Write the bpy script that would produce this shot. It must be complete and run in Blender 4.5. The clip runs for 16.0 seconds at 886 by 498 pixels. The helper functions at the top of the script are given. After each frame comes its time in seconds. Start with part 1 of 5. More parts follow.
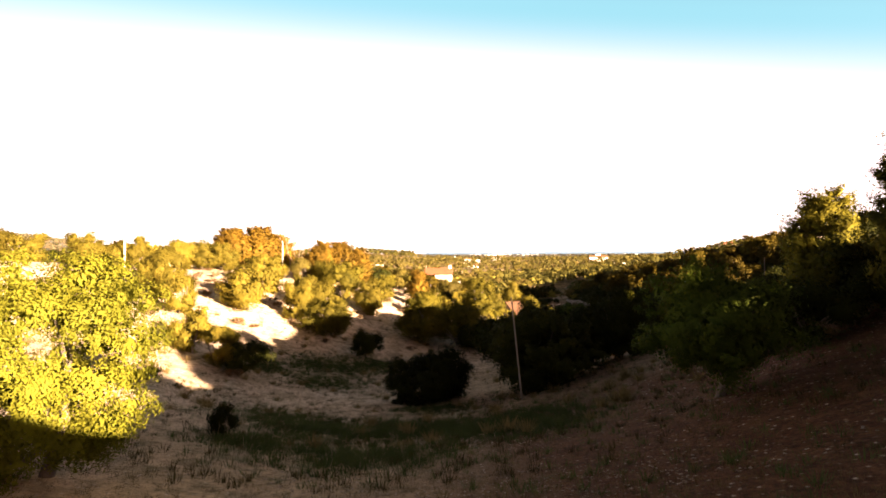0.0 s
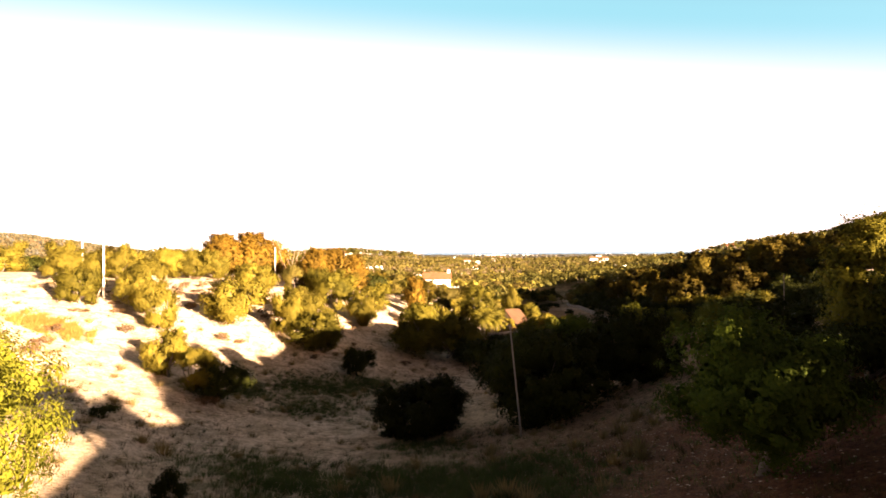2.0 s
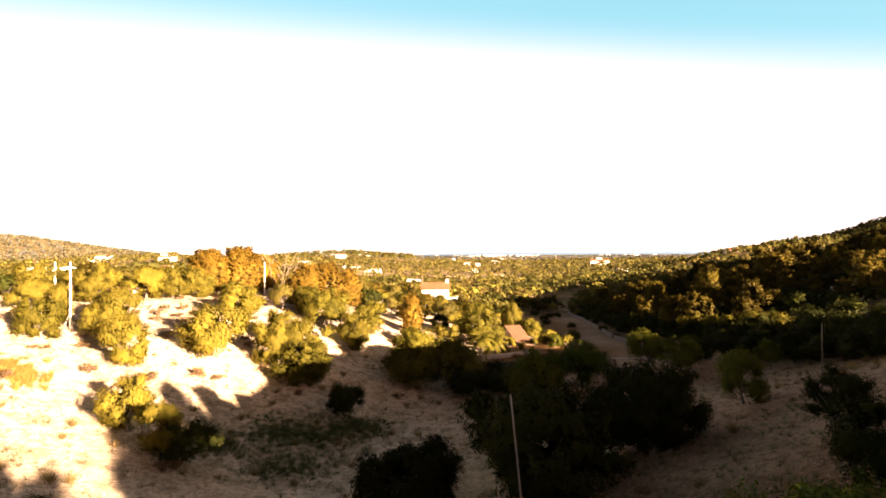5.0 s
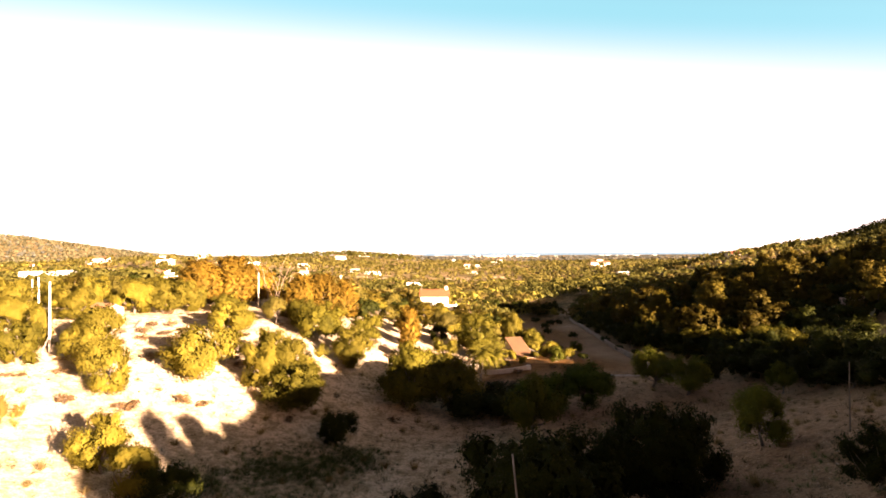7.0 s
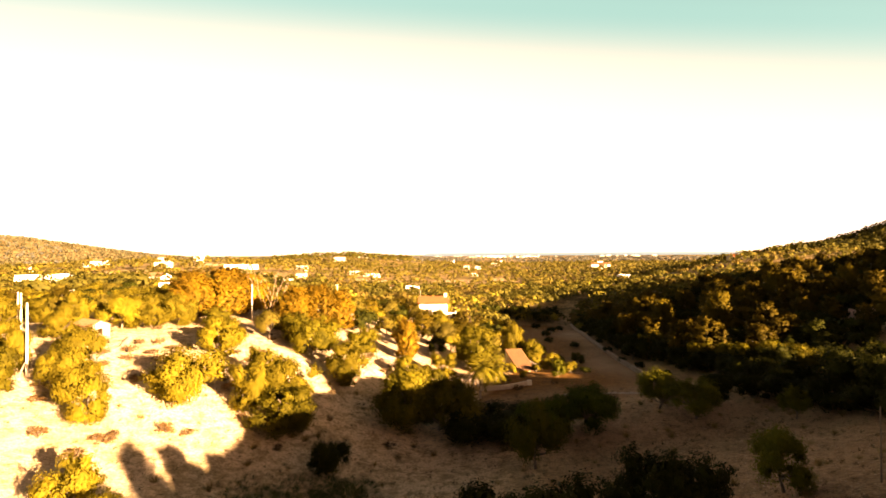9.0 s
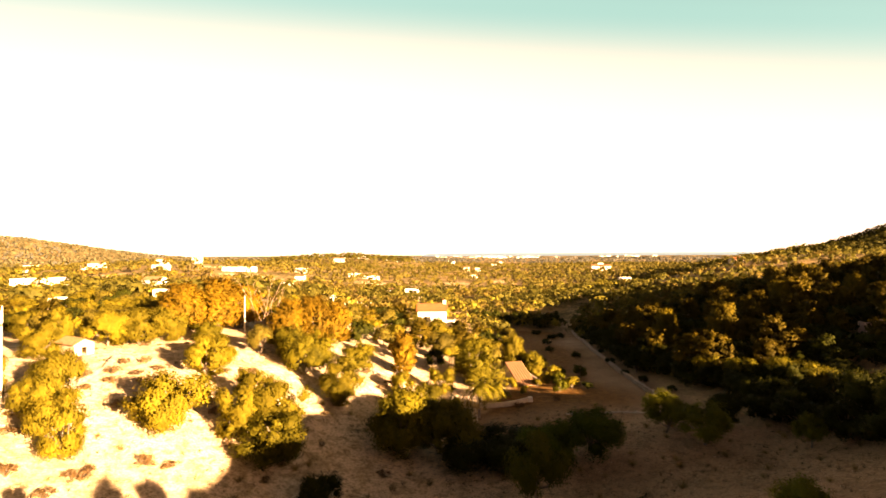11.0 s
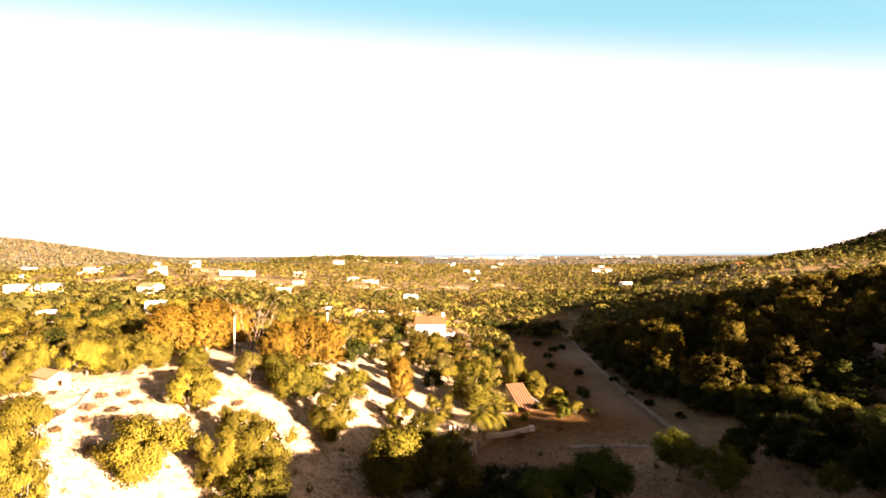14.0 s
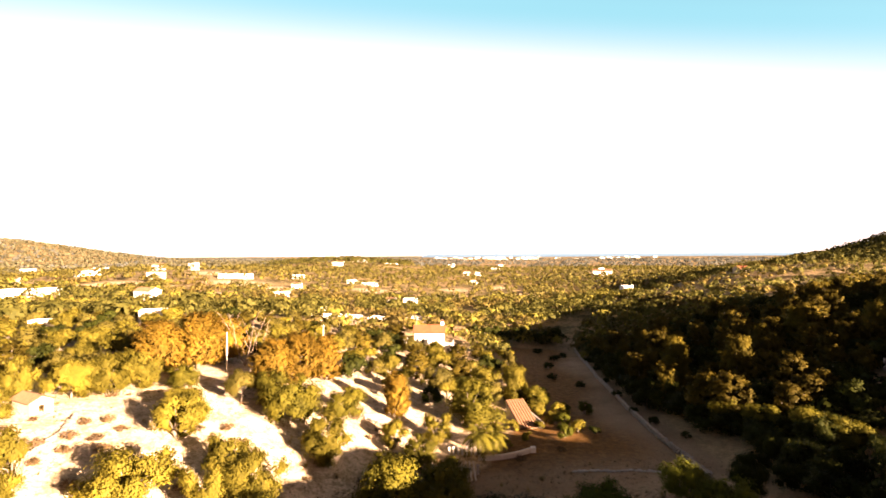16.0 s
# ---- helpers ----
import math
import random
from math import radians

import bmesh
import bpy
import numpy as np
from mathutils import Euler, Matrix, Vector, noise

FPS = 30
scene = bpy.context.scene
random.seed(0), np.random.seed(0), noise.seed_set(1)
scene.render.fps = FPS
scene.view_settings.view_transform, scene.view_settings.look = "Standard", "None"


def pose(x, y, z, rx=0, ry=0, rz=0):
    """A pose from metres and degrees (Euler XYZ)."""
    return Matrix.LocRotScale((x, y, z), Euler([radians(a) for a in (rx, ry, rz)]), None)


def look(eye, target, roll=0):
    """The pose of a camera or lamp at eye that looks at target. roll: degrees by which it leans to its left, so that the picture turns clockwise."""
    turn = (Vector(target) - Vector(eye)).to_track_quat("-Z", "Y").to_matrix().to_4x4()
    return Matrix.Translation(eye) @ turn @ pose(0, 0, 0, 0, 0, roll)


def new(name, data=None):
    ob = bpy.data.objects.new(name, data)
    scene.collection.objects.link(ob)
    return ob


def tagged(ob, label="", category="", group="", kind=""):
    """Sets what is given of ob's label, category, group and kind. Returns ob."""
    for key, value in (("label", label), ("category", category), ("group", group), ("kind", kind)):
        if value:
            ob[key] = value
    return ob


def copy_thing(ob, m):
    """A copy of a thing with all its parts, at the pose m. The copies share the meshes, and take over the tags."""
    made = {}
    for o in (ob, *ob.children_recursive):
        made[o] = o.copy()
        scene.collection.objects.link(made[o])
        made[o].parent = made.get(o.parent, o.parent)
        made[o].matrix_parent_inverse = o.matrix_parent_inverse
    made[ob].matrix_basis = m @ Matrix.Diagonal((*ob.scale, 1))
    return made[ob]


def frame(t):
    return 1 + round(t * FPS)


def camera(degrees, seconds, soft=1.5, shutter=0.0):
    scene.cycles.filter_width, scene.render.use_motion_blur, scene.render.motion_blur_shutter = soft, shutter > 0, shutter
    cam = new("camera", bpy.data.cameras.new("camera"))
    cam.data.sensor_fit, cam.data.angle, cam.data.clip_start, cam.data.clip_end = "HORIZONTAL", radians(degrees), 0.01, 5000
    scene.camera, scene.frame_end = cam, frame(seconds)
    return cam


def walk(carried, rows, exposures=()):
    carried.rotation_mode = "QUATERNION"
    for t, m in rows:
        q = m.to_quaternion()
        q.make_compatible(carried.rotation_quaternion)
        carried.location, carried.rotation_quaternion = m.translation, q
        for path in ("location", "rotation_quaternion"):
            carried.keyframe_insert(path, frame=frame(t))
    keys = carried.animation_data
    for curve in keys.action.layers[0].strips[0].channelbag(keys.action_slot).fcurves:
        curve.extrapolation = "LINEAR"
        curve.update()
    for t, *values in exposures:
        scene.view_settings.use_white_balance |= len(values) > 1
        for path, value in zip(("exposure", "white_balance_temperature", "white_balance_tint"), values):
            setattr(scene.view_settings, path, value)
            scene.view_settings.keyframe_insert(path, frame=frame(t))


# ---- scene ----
# ------------------------------------------------------------------ camera
PATH = [  # seconds, x, y, z
    (0.0, -0.02, -0.00, 12.00),
    (1.0, 0.27, 1.59, 12.62),
    (2.0, 0.57, 3.39, 13.51),
    (3.0, 0.83, 5.16, 14.55),
    (4.0, 1.05, 6.81, 15.68),
    (5.0, 1.22, 8.33, 16.84),
    (6.0, 1.37, 9.75, 17.99),
    (7.0, 1.52, 11.11, 19.12),
    (8.0, 1.68, 12.46, 20.22),
    (9.0, 1.85, 13.84, 21.31),
    (10.0, 2.03, 15.24, 22.41),
    (11.0, 2.22, 16.65, 23.54),
    (12.0, 2.38, 18.03, 24.73),
    (13.0, 2.52, 19.35, 25.97),
    (14.0, 2.64, 20.62, 27.27),
    (15.0, 2.76, 21.87, 28.57),
    (16.0, 2.95, 23.26, 29.81),
]
EXPOSURES = [  # seconds, stops, kelvin, tint
    (0.0, 3.45, 8100, 32),
    (7.0, 3.45, 8100, 32),
    (8.0, 3.4, 13800, 34),
    (11.0, 3.4, 13800, 34),
    (12.5, 3.45, 8100, 32),
    (16.0, 3.45, 8100, 32),
]
cam = camera(84.0, 16.0, soft=1.65)
walk(cam, [(t, pose(x, y, z, 90.69, 0.315, 0)) for t, x, y, z in PATH], EXPOSURES)

# ------------------------------------------------------------------ daylight
SUN_AZIMUTH, SUN_HEIGHT = 131.0, 12.0  # degrees: clockwise from the way ahead, above the horizon
world = bpy.data.worlds.new("evening_sky")
world.use_nodes = True
scene.world = world
wn = world.node_tree
sky = wn.nodes.new("ShaderNodeTexSky")
sky.sky_type, sky.sun_disc = "NISHITA", False
sky.sun_elevation, sky.sun_rotation = radians(SUN_HEIGHT), radians(SUN_AZIMUTH)
sky.air_density, sky.dust_density, sky.ozone_density = 0.28, 0.4, 0.3
# a pale haze glow added to the sky ahead, thinning upwards and towards the sun
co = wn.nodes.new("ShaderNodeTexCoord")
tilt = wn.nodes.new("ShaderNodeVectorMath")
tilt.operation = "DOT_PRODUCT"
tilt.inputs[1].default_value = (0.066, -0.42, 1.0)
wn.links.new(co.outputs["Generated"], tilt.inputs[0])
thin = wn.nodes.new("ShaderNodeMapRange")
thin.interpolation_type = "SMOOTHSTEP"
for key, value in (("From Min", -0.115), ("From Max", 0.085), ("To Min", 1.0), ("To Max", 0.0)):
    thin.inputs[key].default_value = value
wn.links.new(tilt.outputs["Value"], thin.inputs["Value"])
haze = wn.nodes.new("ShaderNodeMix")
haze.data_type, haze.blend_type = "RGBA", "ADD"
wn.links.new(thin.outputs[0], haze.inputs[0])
# dims and warms the sky light, so that shade falls darker
sky_dimmer = wn.nodes.new("ShaderNodeMix")
sky_dimmer.data_type, sky_dimmer.blend_type = "RGBA", "MULTIPLY"
sky_dimmer.inputs[0].default_value = 1.0
sky_dimmer.inputs[7].default_value = (0.58, 0.43, 0.30, 1)
wn.links.new(sky.outputs[0], sky_dimmer.inputs[6])
wn.links.new(sky_dimmer.outputs[2], haze.inputs[6])
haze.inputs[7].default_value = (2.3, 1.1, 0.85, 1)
# the turquoise fringe above the haze
fringe = wn.nodes.new("ShaderNodeMapRange")
fringe.interpolation_type = "SMOOTHSTEP"
for key, value in (("From Min", 0.09), ("From Max", 0.26), ("To Min", 1.0), ("To Max", 0.0)):
    fringe.inputs[key].default_value = value
wn.links.new(tilt.outputs["Value"], fringe.inputs["Value"])
upper = wn.nodes.new("ShaderNodeMix")
upper.data_type, upper.blend_type = "RGBA", "ADD"
wn.links.new(fringe.outputs[0], upper.inputs[0])
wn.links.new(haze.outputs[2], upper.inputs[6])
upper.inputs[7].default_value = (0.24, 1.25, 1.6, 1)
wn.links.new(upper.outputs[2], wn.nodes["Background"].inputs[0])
wn.nodes["Background"].inputs[1].default_value = 0.05

sun = new("sun", bpy.data.lights.new("sun", "SUN"))
sun.data.energy, sun.data.angle, sun.data.color = 5.0, radians(0.5), (1.0, 0.86, 0.68)
_az, _el = radians(SUN_AZIMUTH), radians(SUN_HEIGHT)
to_sun = Vector((math.sin(_az) * math.cos(_el), math.cos(_az) * math.cos(_el), math.sin(_el)))
sun.matrix_world = look(to_sun * 100, (0, 0, 0))


# ------------------------------------------------------------------ materials
def shader(name):
    m = bpy.data.materials.new(name)
    m.use_nodes = True
    nt = m.node_tree
    return m, nt, nt.nodes["Principled BSDF"]


def node(nt, kind, **values):
    n = nt.nodes.new(kind)
    for key, value in values.items():
        n.inputs[key].default_value = value
    return n


def ramp(nt, fac, stops):
    n = nt.nodes.new("ShaderNodeValToRGB")
    while len(n.color_ramp.elements) < len(stops):
        n.color_ramp.elements.new(0.5)
    for e, (p, c) in zip(n.color_ramp.elements, stops):
        e.position, e.color = p, (*c, 1)
    nt.links.new(fac, n.inputs[0])
    return n.outputs[0]


def mixed(nt, fac, a, b, how="MIX"):
    n = nt.nodes.new("ShaderNodeMix")
    n.data_type, n.blend_type = "RGBA", how
    for socket, value in ((n.inputs[0], fac), (n.inputs[6], a), (n.inputs[7], b)):
        if isinstance(value, (int, float)):
            socket.default_value = value
        elif isinstance(value, tuple):
            socket.default_value = (*value, 1)
        else:
            nt.links.new(value, socket)
    return n.outputs[2]


def noise_of(nt, scale, detail=4, rough=0.55, space="Object"):
    co = nt.nodes.new("ShaderNodeTexCoord")
    n = node(nt, "ShaderNodeTexNoise", Scale=scale, Detail=detail, Roughness=rough)
    nt.links.new(co.outputs[space], n.inputs["Vector"])
    return n.outputs["Fac"]


def bumped(nt, bsdf, height, strength, distance):
    b = node(nt, "ShaderNodeBump", Strength=strength, Distance=distance)
    nt.links.new(height, b.inputs["Height"])
    nt.links.new(b.outputs[0], bsdf.inputs["Normal"])


def plain(name, a, b, rough=0.8, scale=3.0, fine=30.0, bump=0.3, size=0.02, metal=0.0):
    """A two-tone worn surface: broad stains, fine grain and relief."""
    m, nt, bs = shader(name)
    broad = ramp(nt, noise_of(nt, scale), [(0.3, a), (0.7, b)])
    grain = noise_of(nt, fine, 6, 0.7)
    col = mixed(nt, 0.35, broad, ramp(nt, grain, [(0.3, tuple(v * 0.6 for v in a)), (0.7, tuple(min(1, v * 1.2) for v in b))]))
    nt.links.new(col, bs.inputs["Base Color"])
    bs.inputs["Roughness"].default_value, bs.inputs["Metallic"].default_value = rough, metal
    bumped(nt, bs, grain, bump, size)
    return m


def foliage(name, dark, light, dry, see_through=0.3, patch_size=0.35, patch_share=0.65):
    """Leaves that differ tree by tree and leaf by leaf, and let some light through."""
    m, nt, bs = shader(name)
    tree, leaf = nt.nodes.new("ShaderNodeObjectInfo").outputs["Random"], nt.nodes.new("ShaderNodeNewGeometry").outputs["Random Per Island"]
    half = tuple(0.5 * (a + b) for a, b in zip(dark, light))
    col = ramp(nt, leaf, [(0.0, half), (0.5, light), (0.96, light), (1.0, dry)])
    patch = ramp(nt, noise_of(nt, patch_size, 2), [(0.3, dark), (0.7, light)])
    col = mixed(nt, patch_share, col, patch)
    shade = nt.nodes.new("ShaderNodeMapRange")
    shade.inputs["To Min"].default_value, shade.inputs["To Max"].default_value = 0.72, 1.25
    nt.links.new(tree, shade.inputs["Value"])
    hsv = nt.nodes.new("ShaderNodeHueSaturation")
    nt.links.new(shade.outputs[0], hsv.inputs["Value"])
    nt.links.new(col, hsv.inputs["Color"])
    nt.links.new(hsv.outputs[0], bs.inputs["Base Color"])
    bs.inputs["Roughness"].default_value = 0.7
    bs.inputs["Specular IOR Level"].default_value = 0.08
    tr = nt.nodes.new("ShaderNodeBsdfTranslucent")
    nt.links.new(hsv.outputs[0], tr.inputs["Color"])
    mx = nt.nodes.new("ShaderNodeMixShader")
    mx.inputs[0].default_value = see_through
    nt.links.new(bs.outputs[0], mx.inputs[1])
    nt.links.new(tr.outputs[0], mx.inputs[2])
    nt.links.new(mx.outputs[0], nt.nodes["Material Output"].inputs[0])
    return m


def ground_material():
    m, nt, bs = shader("dry_ground")
    cover = nt.nodes.new("ShaderNodeAttribute")
    cover.attribute_name = "cover"
    parts = nt.nodes.new("ShaderNodeSeparateColor")
    nt.links.new(cover.outputs["Color"], parts.inputs[0])
    field, grass, wild = parts.outputs
    pale = cover.outputs["Alpha"]
    broad, mid, fine = noise_of(nt, 0.12, 5), noise_of(nt, 0.9, 6, 0.65), noise_of(nt, 9.0, 8, 0.75)
    soil = ramp(nt, broad, [(0.25, (0.42, 0.27, 0.14)), (0.5, (0.60, 0.43, 0.255)), (0.75, (0.50, 0.345, 0.19))])
    # limestone-pale soil of the left slope, brightened further to read as sunlit white
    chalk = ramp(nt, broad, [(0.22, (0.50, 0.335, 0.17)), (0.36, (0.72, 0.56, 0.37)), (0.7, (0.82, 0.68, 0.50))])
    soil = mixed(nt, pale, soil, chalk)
    tuft = ramp(nt, mid, [(0.52, (0, 0, 0)), (0.62, (1, 1, 1))])
    soil = mixed(nt, mixed(nt, 0.7, (0, 0, 0), tuft), soil, (0.135, 0.12, 0.05))
    turf = ramp(nt, noise_of(nt, 0.38, 7, 0.72), [(0.47, (0, 0, 0)), (0.60, (0.62, 0.62, 0.62))])
    soil = mixed(nt, turf, soil, (0.185, 0.148, 0.062))
    grit = ramp(nt, fine, [(0.35, (0.15, 0.095, 0.06)), (0.5, (0.40, 0.29, 0.20)), (0.68, (0.60, 0.50, 0.39))])
    soil = mixed(nt, 0.33, soil, grit)
    where = nt.nodes.new("ShaderNodeTexCoord")
    pebbles = node(nt, "ShaderNodeTexVoronoi", Scale=5.5, Randomness=1.0)
    nt.links.new(where.outputs["Object"], pebbles.inputs["Vector"])
    shape = ramp(nt, pebbles.outputs["Distance"], [(0.12, (1, 1, 1)), (0.34, (0, 0, 0))])
    tone = nt.nodes.new("ShaderNodeSeparateColor")
    nt.links.new(pebbles.outputs["Color"], tone.inputs[0])
    some = ramp(nt, tone.outputs[0], [(0.35, (0, 0, 0)), (0.7, (0.8, 0.8, 0.8))])
    stony = mixed(nt, 1.0, shape, some, "MULTIPLY")
    pebble = ramp(nt, tone.outputs[1], [(0.0, (0.10, 0.06, 0.035)), (0.5, (0.34, 0.24, 0.16)), (1.0, (0.80, 0.70, 0.58))])
    soil = mixed(nt, stony, soil, pebble)
    clod = ramp(nt, noise_of(nt, 3.2, 8, 0.8), [(0.40, (0.42, 0.36, 0.30)), (0.48, (0.92, 0.91, 0.90)), (0.60, (1.18, 1.14, 1.10))])
    soil = mixed(nt, 0.8, soil, clod, "MULTIPLY")
    # dark brown soil, also laid over the shaded bank to darken it
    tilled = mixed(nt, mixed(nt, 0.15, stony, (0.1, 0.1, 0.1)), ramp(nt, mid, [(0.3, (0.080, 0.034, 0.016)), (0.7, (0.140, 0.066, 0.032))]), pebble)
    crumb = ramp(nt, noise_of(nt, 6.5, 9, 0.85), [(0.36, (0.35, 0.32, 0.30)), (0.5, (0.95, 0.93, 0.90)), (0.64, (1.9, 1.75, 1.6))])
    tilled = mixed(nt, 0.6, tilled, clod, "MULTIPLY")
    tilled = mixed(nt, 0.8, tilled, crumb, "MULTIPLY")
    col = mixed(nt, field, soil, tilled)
    tilth = nt.nodes.new("ShaderNodeAttribute")
    tilth.attribute_name = "tilth"
    sown = nt.nodes.new("ShaderNodeSeparateColor")
    nt.links.new(tilth.outputs["Color"], sown.inputs[0])
    straw = ramp(nt, mid, [(0.3, (0.100, 0.045, 0.012)), (0.5, (0.18, 0.088, 0.024)), (0.7, (0.27, 0.148, 0.050))])
    trodden = ramp(nt, broad, [(0.3, (0.235, 0.155, 0.092)), (0.7, (0.35, 0.245, 0.155))])
    pasture = mixed(nt, sown.outputs[1], straw, trodden)
    pasture = mixed(nt, 0.55, pasture, clod, "MULTIPLY")
    col = mixed(nt, sown.outputs[0], col, pasture)
    blade = noise_of(nt, 2.2, 7, 0.7)
    lawn = ramp(nt, blade, [(0.3, (0.035, 0.05, 0.015)), (0.55, (0.085, 0.10, 0.035)), (0.72, (0.19, 0.17, 0.08))])
    ragged = nt.nodes.new("ShaderNodeMath")
    ragged.operation = "MULTIPLY"
    nt.links.new(grass, ragged.inputs[0])
    nt.links.new(ramp(nt, mid, [(0.35, (0.15, 0.15, 0.15)), (0.6, (1, 1, 1))]), ragged.inputs[1])
    col = mixed(nt, ragged.outputs[0], col, lawn)
    bush = ramp(nt, noise_of(nt, 0.03, 9, 0.72), [(0.36, (0.035, 0.040, 0.010)), (0.49, (0.095, 0.080, 0.024)), (0.57, (0.36, 0.24, 0.12)), (0.64, (0.09, 0.078, 0.024)), (0.8, (0.13, 0.105, 0.038))])
    thorn = ramp(nt, noise_of(nt, 0.55, 6, 0.7), [(0.42, (0.028, 0.026, 0.007)), (0.56, (0.30, 0.20, 0.10))])
    bush = mixed(nt, 0.45, bush, thorn)
    col = mixed(nt, wild, col, bush)
    nt.links.new(col, bs.inputs["Base Color"])
    bs.inputs["Roughness"].default_value = 0.95
    bs.inputs["Specular IOR Level"].default_value = 0.1
    lumps = mixed(nt, 0.6, fine, noise_of(nt, 1.7, 7, 0.7))
    bumped(nt, bs, lumps, 0.9, 0.22)
    return m


M_GROUND = ground_material()
# carob leaves in two tones: darkened here for shade, lightened for sun below
M_SHADECAROB = foliage("carob_leaves", (0.0075, 0.0105, 0.002), (0.034, 0.039, 0.0045), (0.11, 0.08, 0.015), 0.14)
M_LEAFY = foliage("fresh_carob_leaves", (0.012, 0.022, 0.003), (0.078, 0.110, 0.011), (0.15, 0.14, 0.025), 0.22)
M_FRESH = foliage("fresh_almond_leaves", (0.050, 0.064, 0.007), (0.190, 0.188, 0.020), (0.25, 0.20, 0.04), 0.42)
# the same carob leaves, their colour lightened for the sunlit slope
M_LITCAROB = foliage("lit_carob_leaves", (0.030, 0.032, 0.005), (0.148, 0.127, 0.015), (0.17, 0.12, 0.025), 0.3)
M_GOLD = foliage("golden_grass_blades", (0.15, 0.09, 0.022), (0.27, 0.17, 0.045), (0.36, 0.25, 0.09), 0.3)
M_ALMOND = foliage("almond_leaves", (0.068, 0.063, 0.009), (0.212, 0.172, 0.024), (0.25, 0.18, 0.04), 0.4)
M_OLIVE = foliage("olive_leaves", (0.042, 0.040, 0.008), (0.136, 0.107, 0.020), (0.17, 0.13, 0.05), 0.18)
# the low sun's ochre is put into this needle colour
M_LITPINE = foliage("pine_needles", (0.044, 0.031, 0.005), (0.205, 0.120, 0.016), (0.25, 0.14, 0.025), 0.2)
M_GREENPINE = foliage("green_pine_needles", (0.030, 0.036, 0.005), (0.135, 0.118, 0.012), (0.18, 0.13, 0.02), 0.2)
M_GRASS = foliage("dry_grass_blades", (0.11, 0.085, 0.032), (0.25, 0.18, 0.075), (0.30, 0.21, 0.10), 0.3)
M_FARTREE = foliage("distant_leaves", (0.056, 0.054, 0.014), (0.150, 0.124, 0.030), (0.20, 0.15, 0.04), 0.22, 0.06, 0.85)
M_PLAINDARK = foliage("plain_tree_leaves", (0.036, 0.038, 0.008), (0.112, 0.100, 0.022), (0.16, 0.13, 0.03), 0.25, 0.10, 0.85)
# distance haze is put into this leaf colour, greyer and bluer
M_HAZYTREE = foliage("haze_tinted_leaves", (0.050, 0.056, 0.046), (0.105, 0.108, 0.088), (0.14, 0.13, 0.10), 0.1, 0.03, 0.85)
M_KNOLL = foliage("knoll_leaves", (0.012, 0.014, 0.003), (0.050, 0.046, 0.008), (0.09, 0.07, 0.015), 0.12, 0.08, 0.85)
# pine needles lightened in colour for the sunlit part of the hillside
M_LITHILLPINE = foliage("lit_hill_pine_needles", (0.032, 0.028, 0.004), (0.150, 0.112, 0.013), (0.19, 0.13, 0.02), 0.2, 0.2, 0.6)
# ridge leaves greyed in colour to stand for the haze before them
M_HAZERIDGE = foliage("haze_tinted_ridge_leaves", (0.046, 0.046, 0.024), (0.108, 0.096, 0.050), (0.15, 0.13, 0.07), 0.1, 0.03, 0.85)
M_HEATH = foliage("heath_leaves", (0.062, 0.050, 0.013), (0.172, 0.126, 0.032), (0.22, 0.16, 0.05), 0.25, 0.10, 0.85)
# pine needles darkened to carry the shade inside the hillside woods
M_SHADEPINE = foliage("shaded_pine_needles", (0.020, 0.019, 0.003), (0.112, 0.080, 0.010), (0.16, 0.10, 0.02), 0.18, 0.2, 0.6)
M_FIELDALMOND = foliage("field_almond_leaves", (0.036, 0.044, 0.005), (0.125, 0.128, 0.015), (0.18, 0.15, 0.03), 0.25)
M_HERB = foliage("brown_herbs", (0.030, 0.026, 0.008), (0.085, 0.062, 0.020), (0.18, 0.12, 0.05), 0.2)
M_SCRUB = foliage("scrub_leaves", (0.062, 0.060, 0.011), (0.172, 0.145, 0.027), (0.20, 0.15, 0.04), 0.28, 0.10, 0.85)
M_DRY = foliage("dry_brown_twigs", (0.07, 0.042, 0.018), (0.17, 0.10, 0.042), (0.26, 0.16, 0.07), 0.2)
M_LAWN = foliage("hollow_grass_blades", (0.034, 0.052, 0.014), (0.092, 0.118, 0.036), (0.20, 0.17, 0.07), 0.3, 0.5)
M_RUBBLE = plain("stony_rubble", (0.24, 0.17, 0.115), (0.46, 0.365, 0.275), 0.95, 2.2, 14, 0.8, 0.04)
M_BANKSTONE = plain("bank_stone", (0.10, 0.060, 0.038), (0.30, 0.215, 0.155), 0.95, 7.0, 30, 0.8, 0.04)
M_BARK = plain("grey_bark", (0.10, 0.075, 0.055), (0.20, 0.16, 0.12), 0.9, 4, 25, 0.8, 0.03)
M_PALE_BARK = plain("bleached_wood", (0.20, 0.13, 0.085), (0.30, 0.21, 0.145), 0.85, 4, 25, 0.5, 0.02)
M_POLE = plain("weathered_pole", (0.50, 0.45, 0.38), (0.62, 0.57, 0.50), 0.8, 2, 30, 0.3, 0.01)
M_GREYPOLE = plain("silvered_wood", (0.24, 0.20, 0.16), (0.34, 0.29, 0.24), 0.85, 3, 30, 0.4, 0.01)
M_WOODPOLE = plain("creosoted_wood", (0.16, 0.13, 0.10), (0.30, 0.25, 0.20), 0.85, 3, 30, 0.4, 0.01)
M_WHITE = plain("whitewash", (0.70, 0.66, 0.58), (0.80, 0.77, 0.70), 0.85, 0.6, 12, 0.25, 0.02)
M_PLASTER = plain("sandy_plaster", (0.46, 0.36, 0.26), (0.56, 0.46, 0.35), 0.9, 0.7, 14, 0.4, 0.03)
